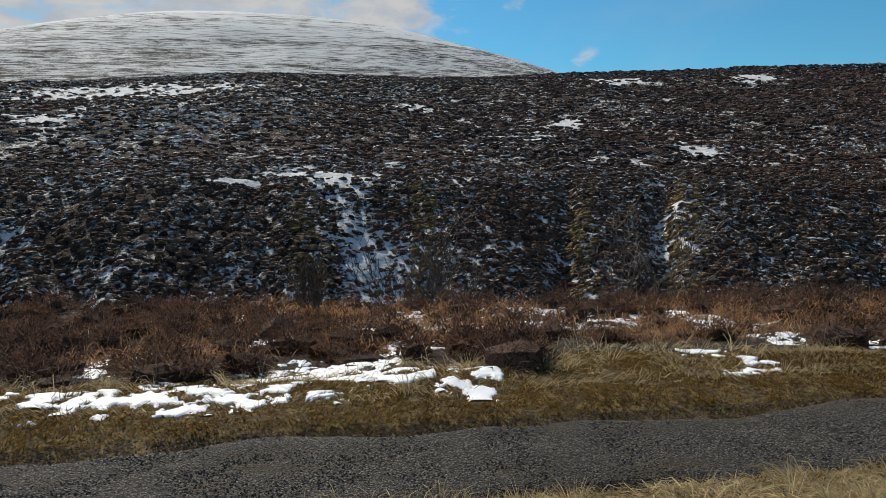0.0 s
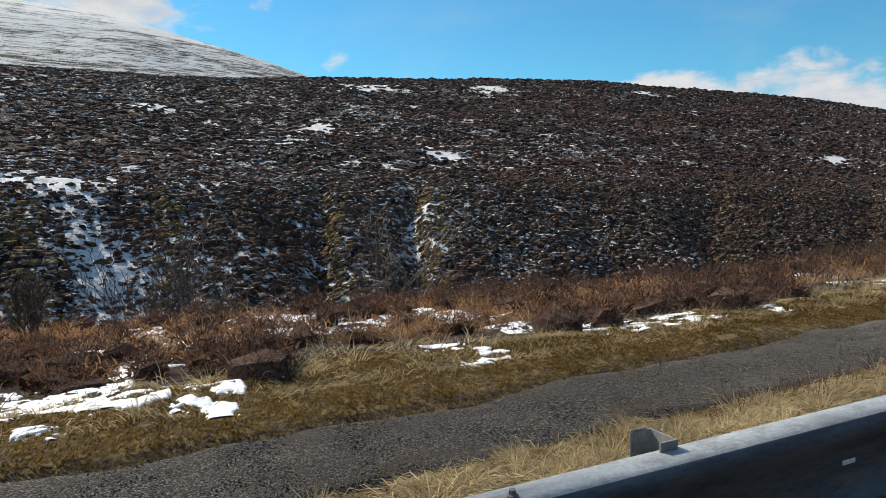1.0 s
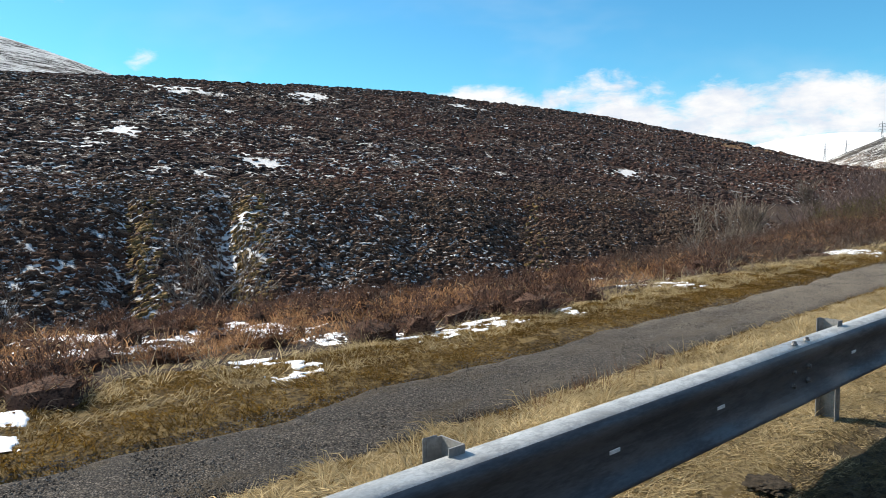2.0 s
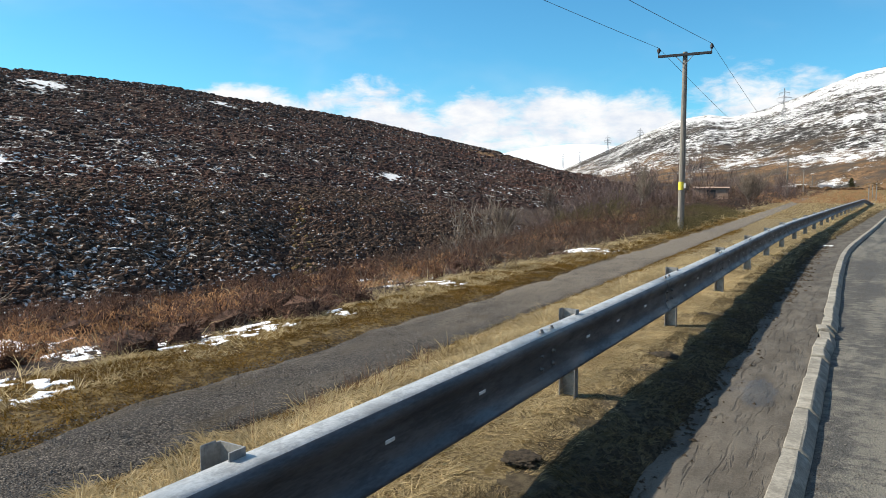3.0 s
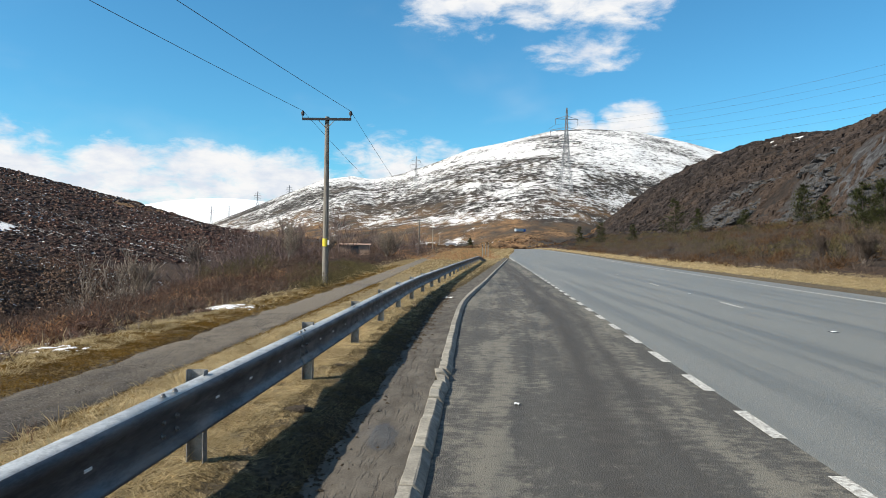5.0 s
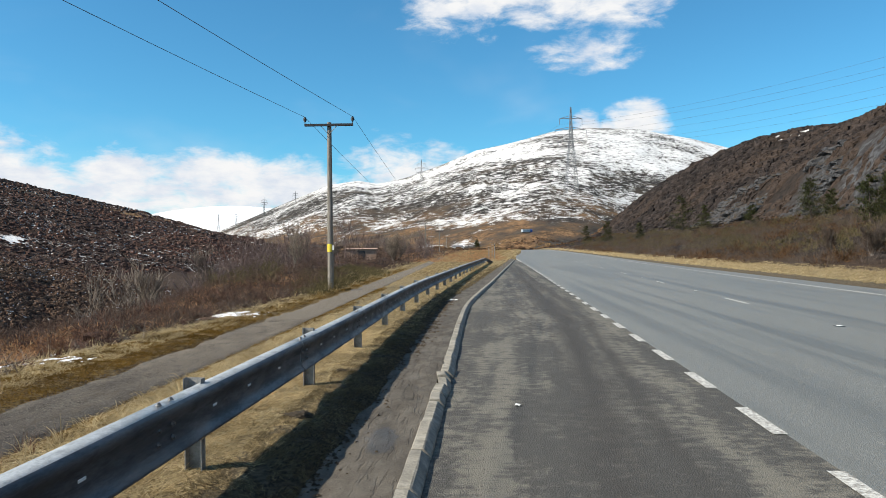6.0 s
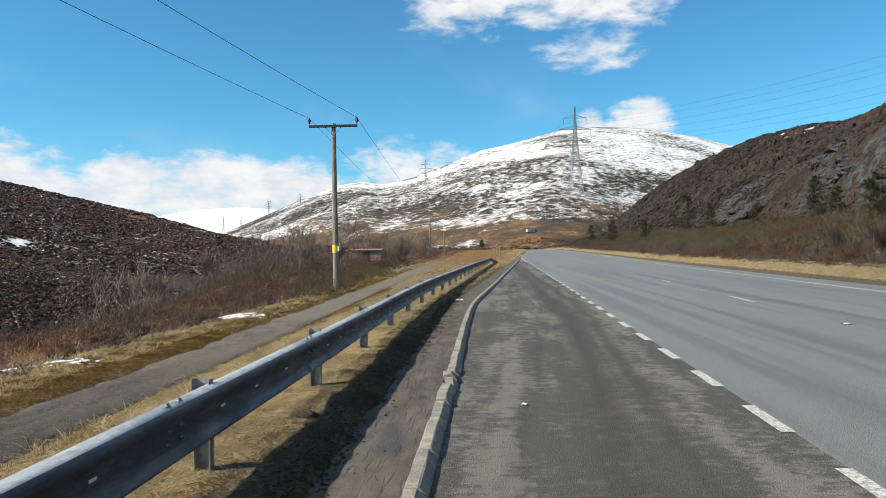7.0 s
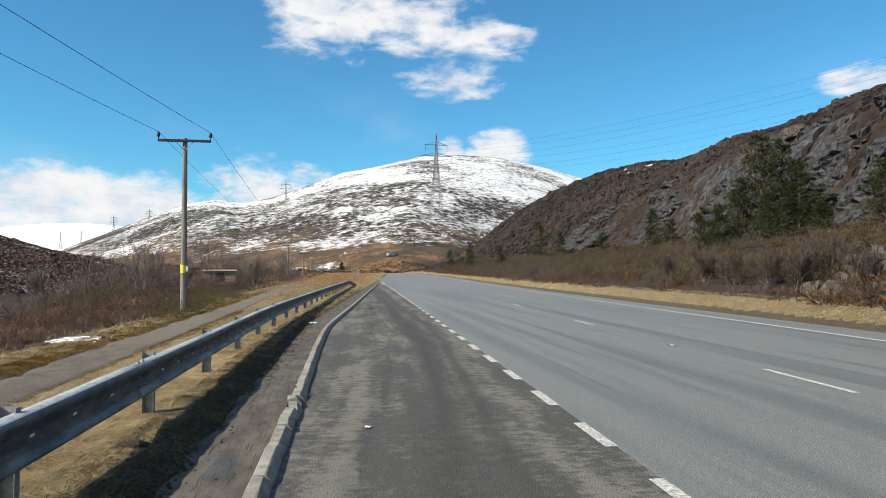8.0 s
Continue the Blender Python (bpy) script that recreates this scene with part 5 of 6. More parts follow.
# bearing from the road, distance, height of the tip above the eye in degrees, stems, thickness
for i, (deg, dist, tip, stems, thick) in enumerate([(-82.4, 20.0, -0.3, 3, 0.006), (-67.2, 21.0, -1.0, 1, 0.011), (-93.5, 13.0, -5.2, 2, 0.006), (-29.6, 34.0, -0.2, 3, 0.008),
                                                    (-26.6, 36.0, 0.2, 3, 0.008), (-15.7, 40.0, 2.7, 2, 0.009), (-22.0, 46.0, 0.9, 2, 0.008), (-12.5, 52, 1.0, 2, 0.008)]):
    x, y = on_ray(deg, dist)
    tall = 1.65 + dist * math.tan(radians(tip)) - float(height(x, y)) + 0.1
    bare_tree("birch_tree", x, y, tall, 300 + i, "bare leafless young birch with fine twigs by the gully" if stems == 1 else "bare multi-stemmed leafless birch beside the gully",
              BIRCH if stems == 1 else SHRUB, stems, thick, "bare birches", 0.009, M_TWIG if i in (1, 3, 4, 5) else M_GREY_TWIG)
bare_tree("birch_tree", *on_ray(-7.8, 75), 3.6, 340, "small pale leafless birch in rough grass", SHRUB, 5, 0.009, "bare birches", 0.012, M_TWIG)


def wood(name, spots, mat, label, seed, least):
    """Many bare trees far off, joined."""
    rng = random.Random(seed)
    spec = {"kink": 0.18, "lift": 0.12, "levels": 2, "clear": 0, "split": (2, 1, 1), "along": 0.9}
    pieces = []
    for x, y, tall in spots:
        out = [[] for _ in range(4)]
        z = float(height(x, y)) - 0.2
        for _ in range(2):
            grow(rng, out, Vector((x + rng.gauss(0, 0.4), y + rng.gauss(0, 0.4), z)), Vector((rng.gauss(0, 0.2), rng.gauss(0, 0.2), 1)).normalized(), tall, tall * 0.010, 0, spec)
        pieces.append(tubes([s for l in out for s in l], 3, least))
    return stuff(name, pieces, mat, label, "trees")


rng = random.Random(8)
spots = []
for _ in range(85):
    dist = rng.uniform(55, 210)
    deg = rng.uniform(-21.5, -4.5) if dist > 90 else rng.uniform(-24, -11)
    spots.append((*on_ray(deg, dist), rng.uniform(1.9, 3.3)))
for _ in range(26):
    spots.append((*on_ray(rng.uniform(-30, -17), rng.uniform(40, 75)), rng.uniform(1.0, 1.9)))
wood("birch_wood", spots, M_PURPLE, "purple-brown leafless birch wood along the valley", 5, 0.014)
x, y = np.repeat(np.array(spots)[:, :2], 3, 0).T + RNG.normal(0, 0.9, (2, 3 * len(spots)))
k = len(x)
stuff("birch_twigs", [bushes(x, y, 150, RNG.uniform(0.7, 1.5, k), RNG.uniform(1.4, 3.0, k), 0.016, 0.25)], leaf_mat("birch_haze", (0.085, 0.058, 0.052), (0.21, 0.155, 0.14), through=0.1), "fine purple-brown twigs of the birch wood", "trees")

# ---- bushes beside the path ----
M_BRAMBLE = leaf_mat("bramble_stems", (0.055, 0.036, 0.027), (0.23, 0.150, 0.108))


def bush_points(n_p, deg0, deg1, d0, d1):
    deg, dist = RNG.uniform(deg0, deg1, n_p), RNG.uniform(d0, d1, n_p)
    return dist * np.sin(np.radians(deg)), dist * np.cos(np.radians(deg))


x, y = bush_points(230, -16, -8.5, 26, 52)
x, y = only(x, y, (x < path_x(y) - 1.1) & (x > path_x(y) - 4.0))
k = len(x)
stuff("gorse", [bushes(x, y, 260, RNG.uniform(0.4, 0.8, k), RNG.uniform(0.3, 0.65, k), 0.022, 0.17)], M_GORSE, "low olive-green gorse bushes below the pole", "gorse")
x, y = bush_points(520, -37, -12, 17, 42)
x, y = only(x, y, (x < path_x(y) - 2.2) & (x > path_x(y) - 9))
k = len(x)
stuff("scrub", [bushes(x, y, 170, RNG.uniform(0.3, 0.6, k), RNG.uniform(0.35, 0.75, k), 0.013, 0.22)], M_BRAMBLE, "reddish brown leafless scrub beside the path", "scrub")
x, y = bush_points(420, -36, -12, 16, 44)
x, y = only(x, y, (x < path_x(y) - 1.7) & (x > path_x(y) - 9))
k = len(x)
stuff("scrub_twigs", [tangle(x, y, 34, RNG.uniform(0.3, 0.7, k), RNG.uniform(0.2, 0.75, k), 0.36, 0.010)], M_SCRUB, "grey-brown leafless twigs of scrub", "scrub")
x, y = bush_points(16, -22, -17, 30, 46)
x, y = only(x, y, x < path_x(y) - 4)
k = len(x)
stuff("broom", [bushes(x, y, 260, RNG.uniform(0.5, 0.9, k), RNG.uniform(0.8, 1.5, k), 0.02, 0.15)], M_GORSE, "tall dark green broom among the scrub", "broom")

# ---- heather on the far bank and the moor ----
n_h = 52000
y = RNG.uniform(-34, 108, n_h)
x = RNG.uniform(-66, -35, n_h)
# paler olive on the sunlit flanks: their sunlight partly put into the grass colour
flank = np.zeros(n_h)
for slope, wide, much in ((0.445, 3.4, 0.95), (0.30, 2.6, 0.8), (0.075, 2.4, 0.7), (-0.095, 3.2, 0.45), (1.07, 4.0, 0.25)):
    q = (y + slope * x) / wide
    flank = np.maximum(flank, much * ((q > 0.12) & (q < 1)) * (1 - 0.7 * np.clip(q, 0, 1)))
olive = (RNG.uniform(0, 1, n_h) < flank) & (x > -57.5)
clear = RNG.uniform(0, 1, n_h) < np.maximum(np.where(x < -57.5, 0.97, 0.72) * chute(x, y), 0.95 * drifts(x, y))
thin = (fbm(x, y, 0.9, 3, 81) > -0.20 + 0.14 * smooth((18 - y) / 30) - 0.14 * smooth((y - 30) / 40)) & ~clear
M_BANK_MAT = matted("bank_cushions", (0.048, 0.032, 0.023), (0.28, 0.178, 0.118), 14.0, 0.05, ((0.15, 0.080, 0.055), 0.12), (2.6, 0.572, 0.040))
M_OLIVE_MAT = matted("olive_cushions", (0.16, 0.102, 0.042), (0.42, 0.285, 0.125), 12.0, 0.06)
for name, sel, mat, blade, label in (("bank_heather", thin & ~olive, M_BANK_MAT, M_BANK, "dark cushions of heather on the far gully bank"), ("bank_grass", olive & ~clear, M_OLIVE_MAT, M_OLIVE, "olive dry grass on the bank flanks, coloured paler for their sunlight")):
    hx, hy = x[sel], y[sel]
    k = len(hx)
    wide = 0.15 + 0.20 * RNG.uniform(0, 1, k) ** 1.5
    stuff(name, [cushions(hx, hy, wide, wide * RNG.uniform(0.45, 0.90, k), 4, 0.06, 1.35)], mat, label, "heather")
    stuff(name + "_sprigs", [clumps(hx, hy, 4, wide * 1.1, wide * RNG.uniform(0.8, 1.6, k), 0.035, 1.3)], blade, label.replace("cushions", "sprigs"), "heather")
n_h = 64000
deg = RNG.uniform(-117, -18, n_h)
dist = 62 * np.exp(RNG.uniform(0, 1, n_h) * np.log(np.clip(275 / np.abs(np.sin(np.radians(deg))), 300, 640) / 62))
x, y = dist * np.sin(np.radians(deg)), dist * np.cos(np.radians(deg))
clear = RNG.uniform(0, 1, n_h) < np.maximum(0.84 * drifts(x, y), 0.96 * chute(x, y))
x, y = only(x, y, (x < -61) & ~clear & (fbm(x, y, 3.0, 4, 82, 0.8) > -0.20 + 0.12 * smooth((40 - y) / 60) - 0.14 * smooth((y - 60) / 80)))
k = len(x)
wide = (0.15 + 0.0024 * np.hypot(x, y)) * RNG.uniform(0.55, 1.4, k)
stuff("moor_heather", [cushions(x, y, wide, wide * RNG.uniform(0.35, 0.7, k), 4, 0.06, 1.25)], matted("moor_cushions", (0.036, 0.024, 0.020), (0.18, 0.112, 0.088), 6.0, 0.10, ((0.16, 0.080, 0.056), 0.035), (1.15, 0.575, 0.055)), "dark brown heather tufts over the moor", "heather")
x, y = bush_points(620, -16, -1.6, 58, 300)
x, y = only(x, y, x < path_x(np.minimum(y, 90)) - 1.5)
k = len(x)
stuff("valley_scrub", [bushes(x, y, 70, RNG.uniform(0.6, 1.4, k), RNG.uniform(0.4, 1.0, k), 0.05, 0.4)], M_BRAMBLE, "brown heather and scrub along the valley floor", "scrub")

y = 84 + 150 * RNG.uniform(0, 1, 900) ** 1.3
x = path_x(y) + (kerb_x(np.minimum(y, 96)) - 1.2 - path_x(y)) * RNG.uniform(-0.5, 1, 900)
k = len(x)
stuff("rough_grass", [bushes(x, y, 40, RNG.uniform(0.4, 0.9, k), RNG.uniform(0.15, 0.5, k), 0.03, 0.4)], M_BRACKEN, "orange-brown rough grass where the verge widens", "grass")
x, y = bush_points(7000, -16, 9, 250, 640)
x, y = only(x, y, (x < edge_x(np.minimum(y, 260)) - 4) | (y > 420))
x, y = only(x, y, fbm(x, y, 40.0, 3, 99) > -0.12)
k = len(x)
wide = RNG.uniform(0.5, 1.5, k)
stuff("valley_heather", [cushions(x, y, wide, wide * RNG.uniform(0.4, 1.0, k), 5, 0.2)], matted("valley_cushions", (0.035, 0.022, 0.015), (0.20, 0.115, 0.062), 3.0, 0.15, ((0.30, 0.20, 0.10), 0.02)), "brown heather and dead grass across the valley", "heather")


# ---- the crag across the road ----
def rock_mat(name, tone, scale, crack=0.35):
    """Weathered rock: upright ribs, a few joints, pale lichen and moss on ledges."""
    m, n = material(name)
    p = n.where((1, 1, 0.7))
    cell = n.add("ShaderNodeTexVoronoi", Vector=n.where((1, 1, 0.45)), Scale=scale * 0.8)
    cell.feature = "DISTANCE_TO_EDGE"
    a, b = n.noise(p, scale * 1.3, 6.0, 0.7, 0.8), n.noise(p, scale * 9, 4.0, 0.7)
    rib = n.noise(n.where((1, 1, 0.16), 0.4), scale * 2.6, 5.0, 0.7, 0.6)
    c = n.mix(n.step(n.math("ADD", n.math("MULTIPLY", a, 0.35), n.math("ADD", n.math("MULTIPLY", b, 0.25), n.math("MULTIPLY", rib, 0.40))), 0.38, 0.62), tuple(v * 0.36 for v in tone), tuple(v * 1.5 for v in tone))
    c = n.mix(n.math("MULTIPLY", n.step(n.noise(p, scale * 4, 5.0, 0.7), 0.60, 0.70), 0.4), c, tuple(v * 2.4 for v in tone))
    c = n.mix(n.math("MULTIPLY", n.step(cell.outputs["Distance"], 0.0, 0.05, 1.0, 0.0), crack), c, tuple(v * 0.2 for v in tone))
    up = n.add("ShaderNodeSeparateXYZ", Vector=n.t.nodes.new("ShaderNodeNewGeometry").outputs["Normal"])
    moss = n.math("MULTIPLY", n.step(up.outputs[2], 0.50, 0.8), n.step(n.noise(p, scale * 2, 3.0), 0.35, 0.55))
    c = n.mix(moss, c, (0.048, 0.034, 0.020))
    n.surface(c, 0.9, n.math("ADD", n.math("ADD", a, n.math("MULTIPLY", b, 0.5)), n.math("ADD", n.math("MULTIPLY", rib, 0.9), n.step(cell.outputs["Distance"], 0.0, 0.08, 0.0, 0.5))), 0.30, spec=0.25)
    return m


M_ROCK = rock_mat("crag_rock", (0.066, 0.067, 0.071), 0.8)
M_BOULDER = rock_mat("boulder_rock", (0.15, 0.128, 0.105), 1.6)


def crag(name, y0, y1, u0, u1, z_low, top, seed, label, push):
    """A broken rock face along the hill, stepped and cracked."""
    ys, fs = np.arange(y0, y1, 0.55), np.linspace(0, 1, 46)
    yy, ff = np.meshgrid(ys, fs, indexing="ij")
    zt = np.interp(yy, *top)
    z = z_low + road_z(yy) + (zt - z_low) * ff
    lean = yy * 0.9 + z * 0.55
    blocks = np.round(fbm(lean, z * 1.3, 6.5, 2, seed) * 5) / 5 * 2.6 + np.round(fbm(lean, z * 1.1, 2.6, 2, seed + 4) * 4) / 4 * 1.5 + np.round(fbm(lean, z * 0.5, 1.3, 2, seed + 5) * 3) / 3 * 0.6
    x = edge_x(yy) + 1.7 + u0 + (u1 - u0) * ff**0.9 + blocks + 0.35 * fbm(lean, z, 0.9, 2, seed + 8)
    bare = fbm(yy, z * 1.6, 24.0, 3, seed + 2) + push - 0.6 * np.abs(ff - 0.45) ** 2
    x = x + 3.0 * smooth((-bare) / 0.10)
    z = z + 0.35 * fbm(yy, x, 1.4, 2, seed + 6)
    me = mesh_from(name, np.stack([x, yy, z], -1).reshape(-1, 3), sheet_faces(len(ys), len(fs))[:, ::-1], (M_ROCK,), None, False)
    return tagged(new(name, me), label, "cliff", kind="structure")


crag("cliff", 18, 165, 25.2, 36.0, 4.8, ((0, 20, 60, 90, 140, 200, 270), (17, 18.5, 19.5, 18.8, 16.0, 12.0, 10.0)), 90, "dark grey fractured rock face above the scrub", 0.13)

crag("cliff", 22, 118, 38.0, 58.0, 17.5, ((0, 22, 60, 90, 118), (27.0, 28.0, 28.5, 27.0, 23.5)), 140, "weathered grey outcrops on the upper slope", 0.06)


def boulder(x, y, size, seed):
    rng = random.Random(seed)
    bm = bmesh.new()
    bmesh.ops.create_icosphere(bm, subdivisions=3, radius=1.0)
    for v in bm.verts:
        p = v.co * 1.3 + Vector((seed, 0, 0))
        k = 1 + 0.30 * noise.noise(p) + 0.12 * noise.noise(p * 3.1)
        v.co = Vector((max(-0.8, min(0.85, v.co.x * k)), max(-0.9, min(0.8, v.co.y * k)), max(-0.6, min(0.62, v.co.z * k))))
    me = bpy.data.meshes.new("boulder")
    bm.to_mesh(me)
    bm.free()
    me.materials.append(M_BOULDER)
    b = new("boulder", me)
    b.matrix_world = pose(x, y, float(height(x, y)) + size * 0.22, rng.uniform(-15, 15), rng.uniform(-15, 15), rng.uniform(0, 180)) @ Matrix.Diagonal((size, size * rng.uniform(0.7, 1.3), size * rng.uniform(0.6, 0.9), 1))
    tagged(b, "weathered grey boulder at the foot of the crag", "boulder", "boulders beside the road")


for i, (deg, dist, size) in enumerate([(35.0, 33.0, 0.75), (36.8, 34.5, 0.8), (38.3, 34.0, 1.1), (39.6, 36.0, 1.5), (38.9, 31.0, 0.6), (37.6, 37.5, 0.9), (33.2, 95.0, 1.6)]):
    boulder(*on_ray(deg, dist), size, 60 + i)

# ---- pines ----


def pine_tree(x, y, tall, seed, bushy=1.0):
    rng = random.Random(seed)
    z0 = float(height(x, y)) - 0.2
    t = thing("pine_tree", "dark green pine tree with ragged crown below the crag", "tree", "pines on the crag slope", at=pose(x, y, z0))
    segs, p, d = [], Vector((0, 0, 0)), Vector((0, 0, 1))
    for i in range(8):
        q = p + Vector((rng.gauss(0, 0.02), rng.gauss(0, 0.02), 1)) * (tall / 8)
        segs.append((p, q, tall * 0.016 * (1 - i / 8.5), tall * 0.016 * (1 - (i + 1) / 8.5)))
        p = q
    pts, f = tubes(segs, 7)
    part("trunk", mesh_from("trunk", pts, f, (M_PINE_BARK,), None, True), None, t)
    limbs, bases, heads, leans = [], [], [], []
    n_l = int(60 * bushy)
    for i in range(n_l):
        f_h = 0.10 + 0.88 * (i + rng.random()) / n_l
        reach = tall * 0.33 * (1.05 - f_h) ** 0.7 * rng.uniform(0.55, 1.15) + 0.15
        a = rng.uniform(0, 2 * math.pi)
        s = Vector((0, 0, tall * f_h))
        e = s + Vector((math.cos(a) * reach, math.sin(a) * reach, reach * rng.uniform(-0.05, 0.45)))
        limbs.append((s, e, tall * 0.004, tall * 0.0015))
        for _ in range(int(30 + 50 * reach / tall)):
            k = rng.uniform(0.25, 1.05)
            w = reach * 0.20
            bases.append(tuple(s.lerp(e, k) + Vector((rng.gauss(0, w), rng.gauss(0, w), rng.gauss(0, w * 0.5)))))
            heads.append(a + rng.gauss(0, 0.9))
            leans.append(rng.uniform(0.3, 1.35))
    pts, f = tubes(limbs, 4, 0.015)
    part("limb_frame", mesh_from("limb_frame", pts, f, (M_PINE_BARK,), None, True), None, t)
    n_b = len(bases)
    v, f = blades(np.array(bases), RNG.uniform(0.22, 0.45, n_b) * (0.6 + tall * 0.05), np.array(leans), RNG.uniform(0.06, 0.13, n_b) * (0.6 + tall * 0.05), 0.1, np.array(heads), True)
    part("crown", mesh_from("crown", v, f, (M_NEEDLE,)), None, t)
    return t


for i, (deg, dist, tall, bushy) in enumerate([(30.9, 76, 10.6, 1.3), (32.3, 79, 9.6, 1.3), (29.6, 74, 6.5, 1.2), (33.4, 77, 7.2, 1.2), (28.2, 72, 4.6, 0.8), (26.9, 73, 4.4, 0.8), (31.6, 71, 5.2, 1.0), (23.3, 104, 5.6, 0.9), (24.6, 101, 3.6, 0.8), (14.5, 150, 8.2, 0.9),
                                              (16.2, 146, 5.0, 0.8), (19.4, 118, 3.6, 0.7), (9.0, 190, 6.0, 0.9), (11.4, 170, 4.4, 0.8), (34.9, 70, 3.2, 0.8), (38.7, 66, 5.5, 1.0), (-1.2, 300, 4.6, 1.3), (7.4, 230, 5.6, 0.9)]):
    pine_tree(*on_ray(deg, dist), tall, 500 + i, bushy)

# ---- scrub below the crag ----


def belt(n_p, y0, y1, u0, u1, power=1.5):
    f = RNG.uniform(0, 1, n_p) ** power
    y = y0 + (y1 - y0) * f
    return edge_x(y) + 1.7 + RNG.uniform(u0, u1, n_p), y


x, y = belt(1000, 14, 220, 2.4, 20)
k = len(x)
g = 0.7 + np.hypot(x, y) / 130.0
stuff("grey_scrub", [clumps(x, y, 70, 0.55 * g, RNG.uniform(0.7, 1.5, k) * np.minimum(g, 1.4), 0.014, 0.85)], M_SCRUB, "grey-brown leafless scrub across the road", "scrub")
x, y = belt(1100, 16, 240, 5.5, 27)
x, y = only(x, y, fbm(x, y, 13.0, 2, 95) > -0.2)
k = len(x)
stuff("gorse", [bushes(x, y, 130, RNG.uniform(0.5, 1.0, k), RNG.uniform(0.5, 1.1, k), 0.05)], M_GORSE, "dark olive-green gorse below the crag", "gorse")
x, y = belt(1700, 16, 260, 2.1, 27)
x, y = only(x, y, fbm(x, y, 11.0, 2, 96) > -0.1)
k = len(x)
stuff("russet_scrub", [bushes(x, y, 80, RNG.uniform(0.5, 1.1, k), RNG.uniform(0.35, 0.8, k), 0.045, 0.5)], leaf_mat("russet_scrub_stems", (0.050, 0.028, 0.014), (0.20, 0.11, 0.05)), "russet brown dead bracken and heather below the crag", "scrub")
for i, (deg, dist, tall) in enumerate([(33.5, 34, 2.3), (35.4, 36, 2.6), (31.3, 38, 2.2), (29.0, 41, 2.0), (37.4, 33, 1.8), (27.0, 46, 2.0), (24.5, 52, 2.0)]):
    bare_tree("scrub_birch", *on_ray(deg, dist), tall, 700 + i, "bare grey leafless birch scrub beside the road", SHRUB, 5, 0.008, "birch scrub across the road", 0.008, M_SCRUB)
# heather over the upper slopes
n_h = 20000
y = 20 + 420 * RNG.uniform(0, 1, n_h) ** 1.5
x = edge_x(y) + 1.7 + RNG.uniform(22, 94, n_h)
x, y = only(x, y, fbm(x, y, 9.0, 4, 97, 0.7) > -0.22)
k = len(x)
wide = (0.26 + 0.0034 * np.hypot(x, y)) * RNG.uniform(0.6, 1.4, k)
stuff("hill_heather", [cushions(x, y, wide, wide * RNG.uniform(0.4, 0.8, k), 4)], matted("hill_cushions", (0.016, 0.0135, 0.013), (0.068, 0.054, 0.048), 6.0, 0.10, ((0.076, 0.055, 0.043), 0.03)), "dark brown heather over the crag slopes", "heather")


# ---- loose stones, clods and litter ----
def chips(name, x, y, lift, size, mat, label, category):
    """Many small angular stones."""
    n_s = len(x)
    corner = np.array([(1, 0, -0.5), (-0.5, 0.87, -0.5), (-0.5, -0.87, -0.5), (0.1, 0.1, 0.7)])
    faces = np.array([(0, 1, 3), (1, 2, 3), (2, 0, 3)])
    a = RNG.uniform(0, 2 * np.pi, n_s)
    s = size * RNG.uniform(0.5, 1.4, n_s)
    c, d = np.cos(a) * s, np.sin(a) * s
    z = lift(x, y)
    v = np.stack([np.stack([x + c * p - d * q, y + d * p + c * q, z + s * r * RNG.uniform(0.25, 0.7, n_s)], -1) for p, q, r in corner], 1).reshape(-1, 3)
    f = (np.arange(n_s)[:, None, None] * 4 + faces).reshape(-1, 3)
    return stuff(name, [(v, f)], mat, label, category)


M_CHIP = leaf_mat("stone_chips", (0.035, 0.031, 0.028), (0.25, 0.225, 0.20))
M_CLOD = speckle("clods", (0.045, 0.034, 0.023), (0.115, 0.088, 0.060), 40.0, depth=0.02)
y = -3 + 20 * RNG.uniform(0, 1, 38000) ** 1.35
x = path_x(y) + RNG.uniform(-0.68, 0.68, 38000)
chips("path_chips", x, y, lambda p, q: road_z(q) + 0.022, 0.0085, M_CHIP, "grey stone chips on the path", "gravel")
y = 2 + 22 * RNG.uniform(0, 1, 5000) ** 1.6
x = kerb_x(y) + 0.16 + np.abs(RNG.normal(0, 0.9, 5000))
chips("layby_grit", x, y, lambda p, q: road_z(q) + 0.004, 0.006, M_CHIP, "loose grit on the lay-by", "gravel")
y = np.concatenate([RNG.uniform(10.5, 22, 1200), 2.5 + 9 * RNG.uniform(0, 1, 2600)])
x = kerb_x(y) + np.where(np.arange(3800) < 1200, -0.64 + RNG.normal(0, 0.13, 3800), -0.74 + RNG.normal(0, 0.11, 3800))
chips("mud_clods", x, y, lambda p, q: np.maximum(height(p, q), road_z(q) + 0.075) + 0.006, np.where(np.arange(3800) < 1200, 0.042, 0.022), M_CLOD, "churned mud clods at the footway edge", "mud")


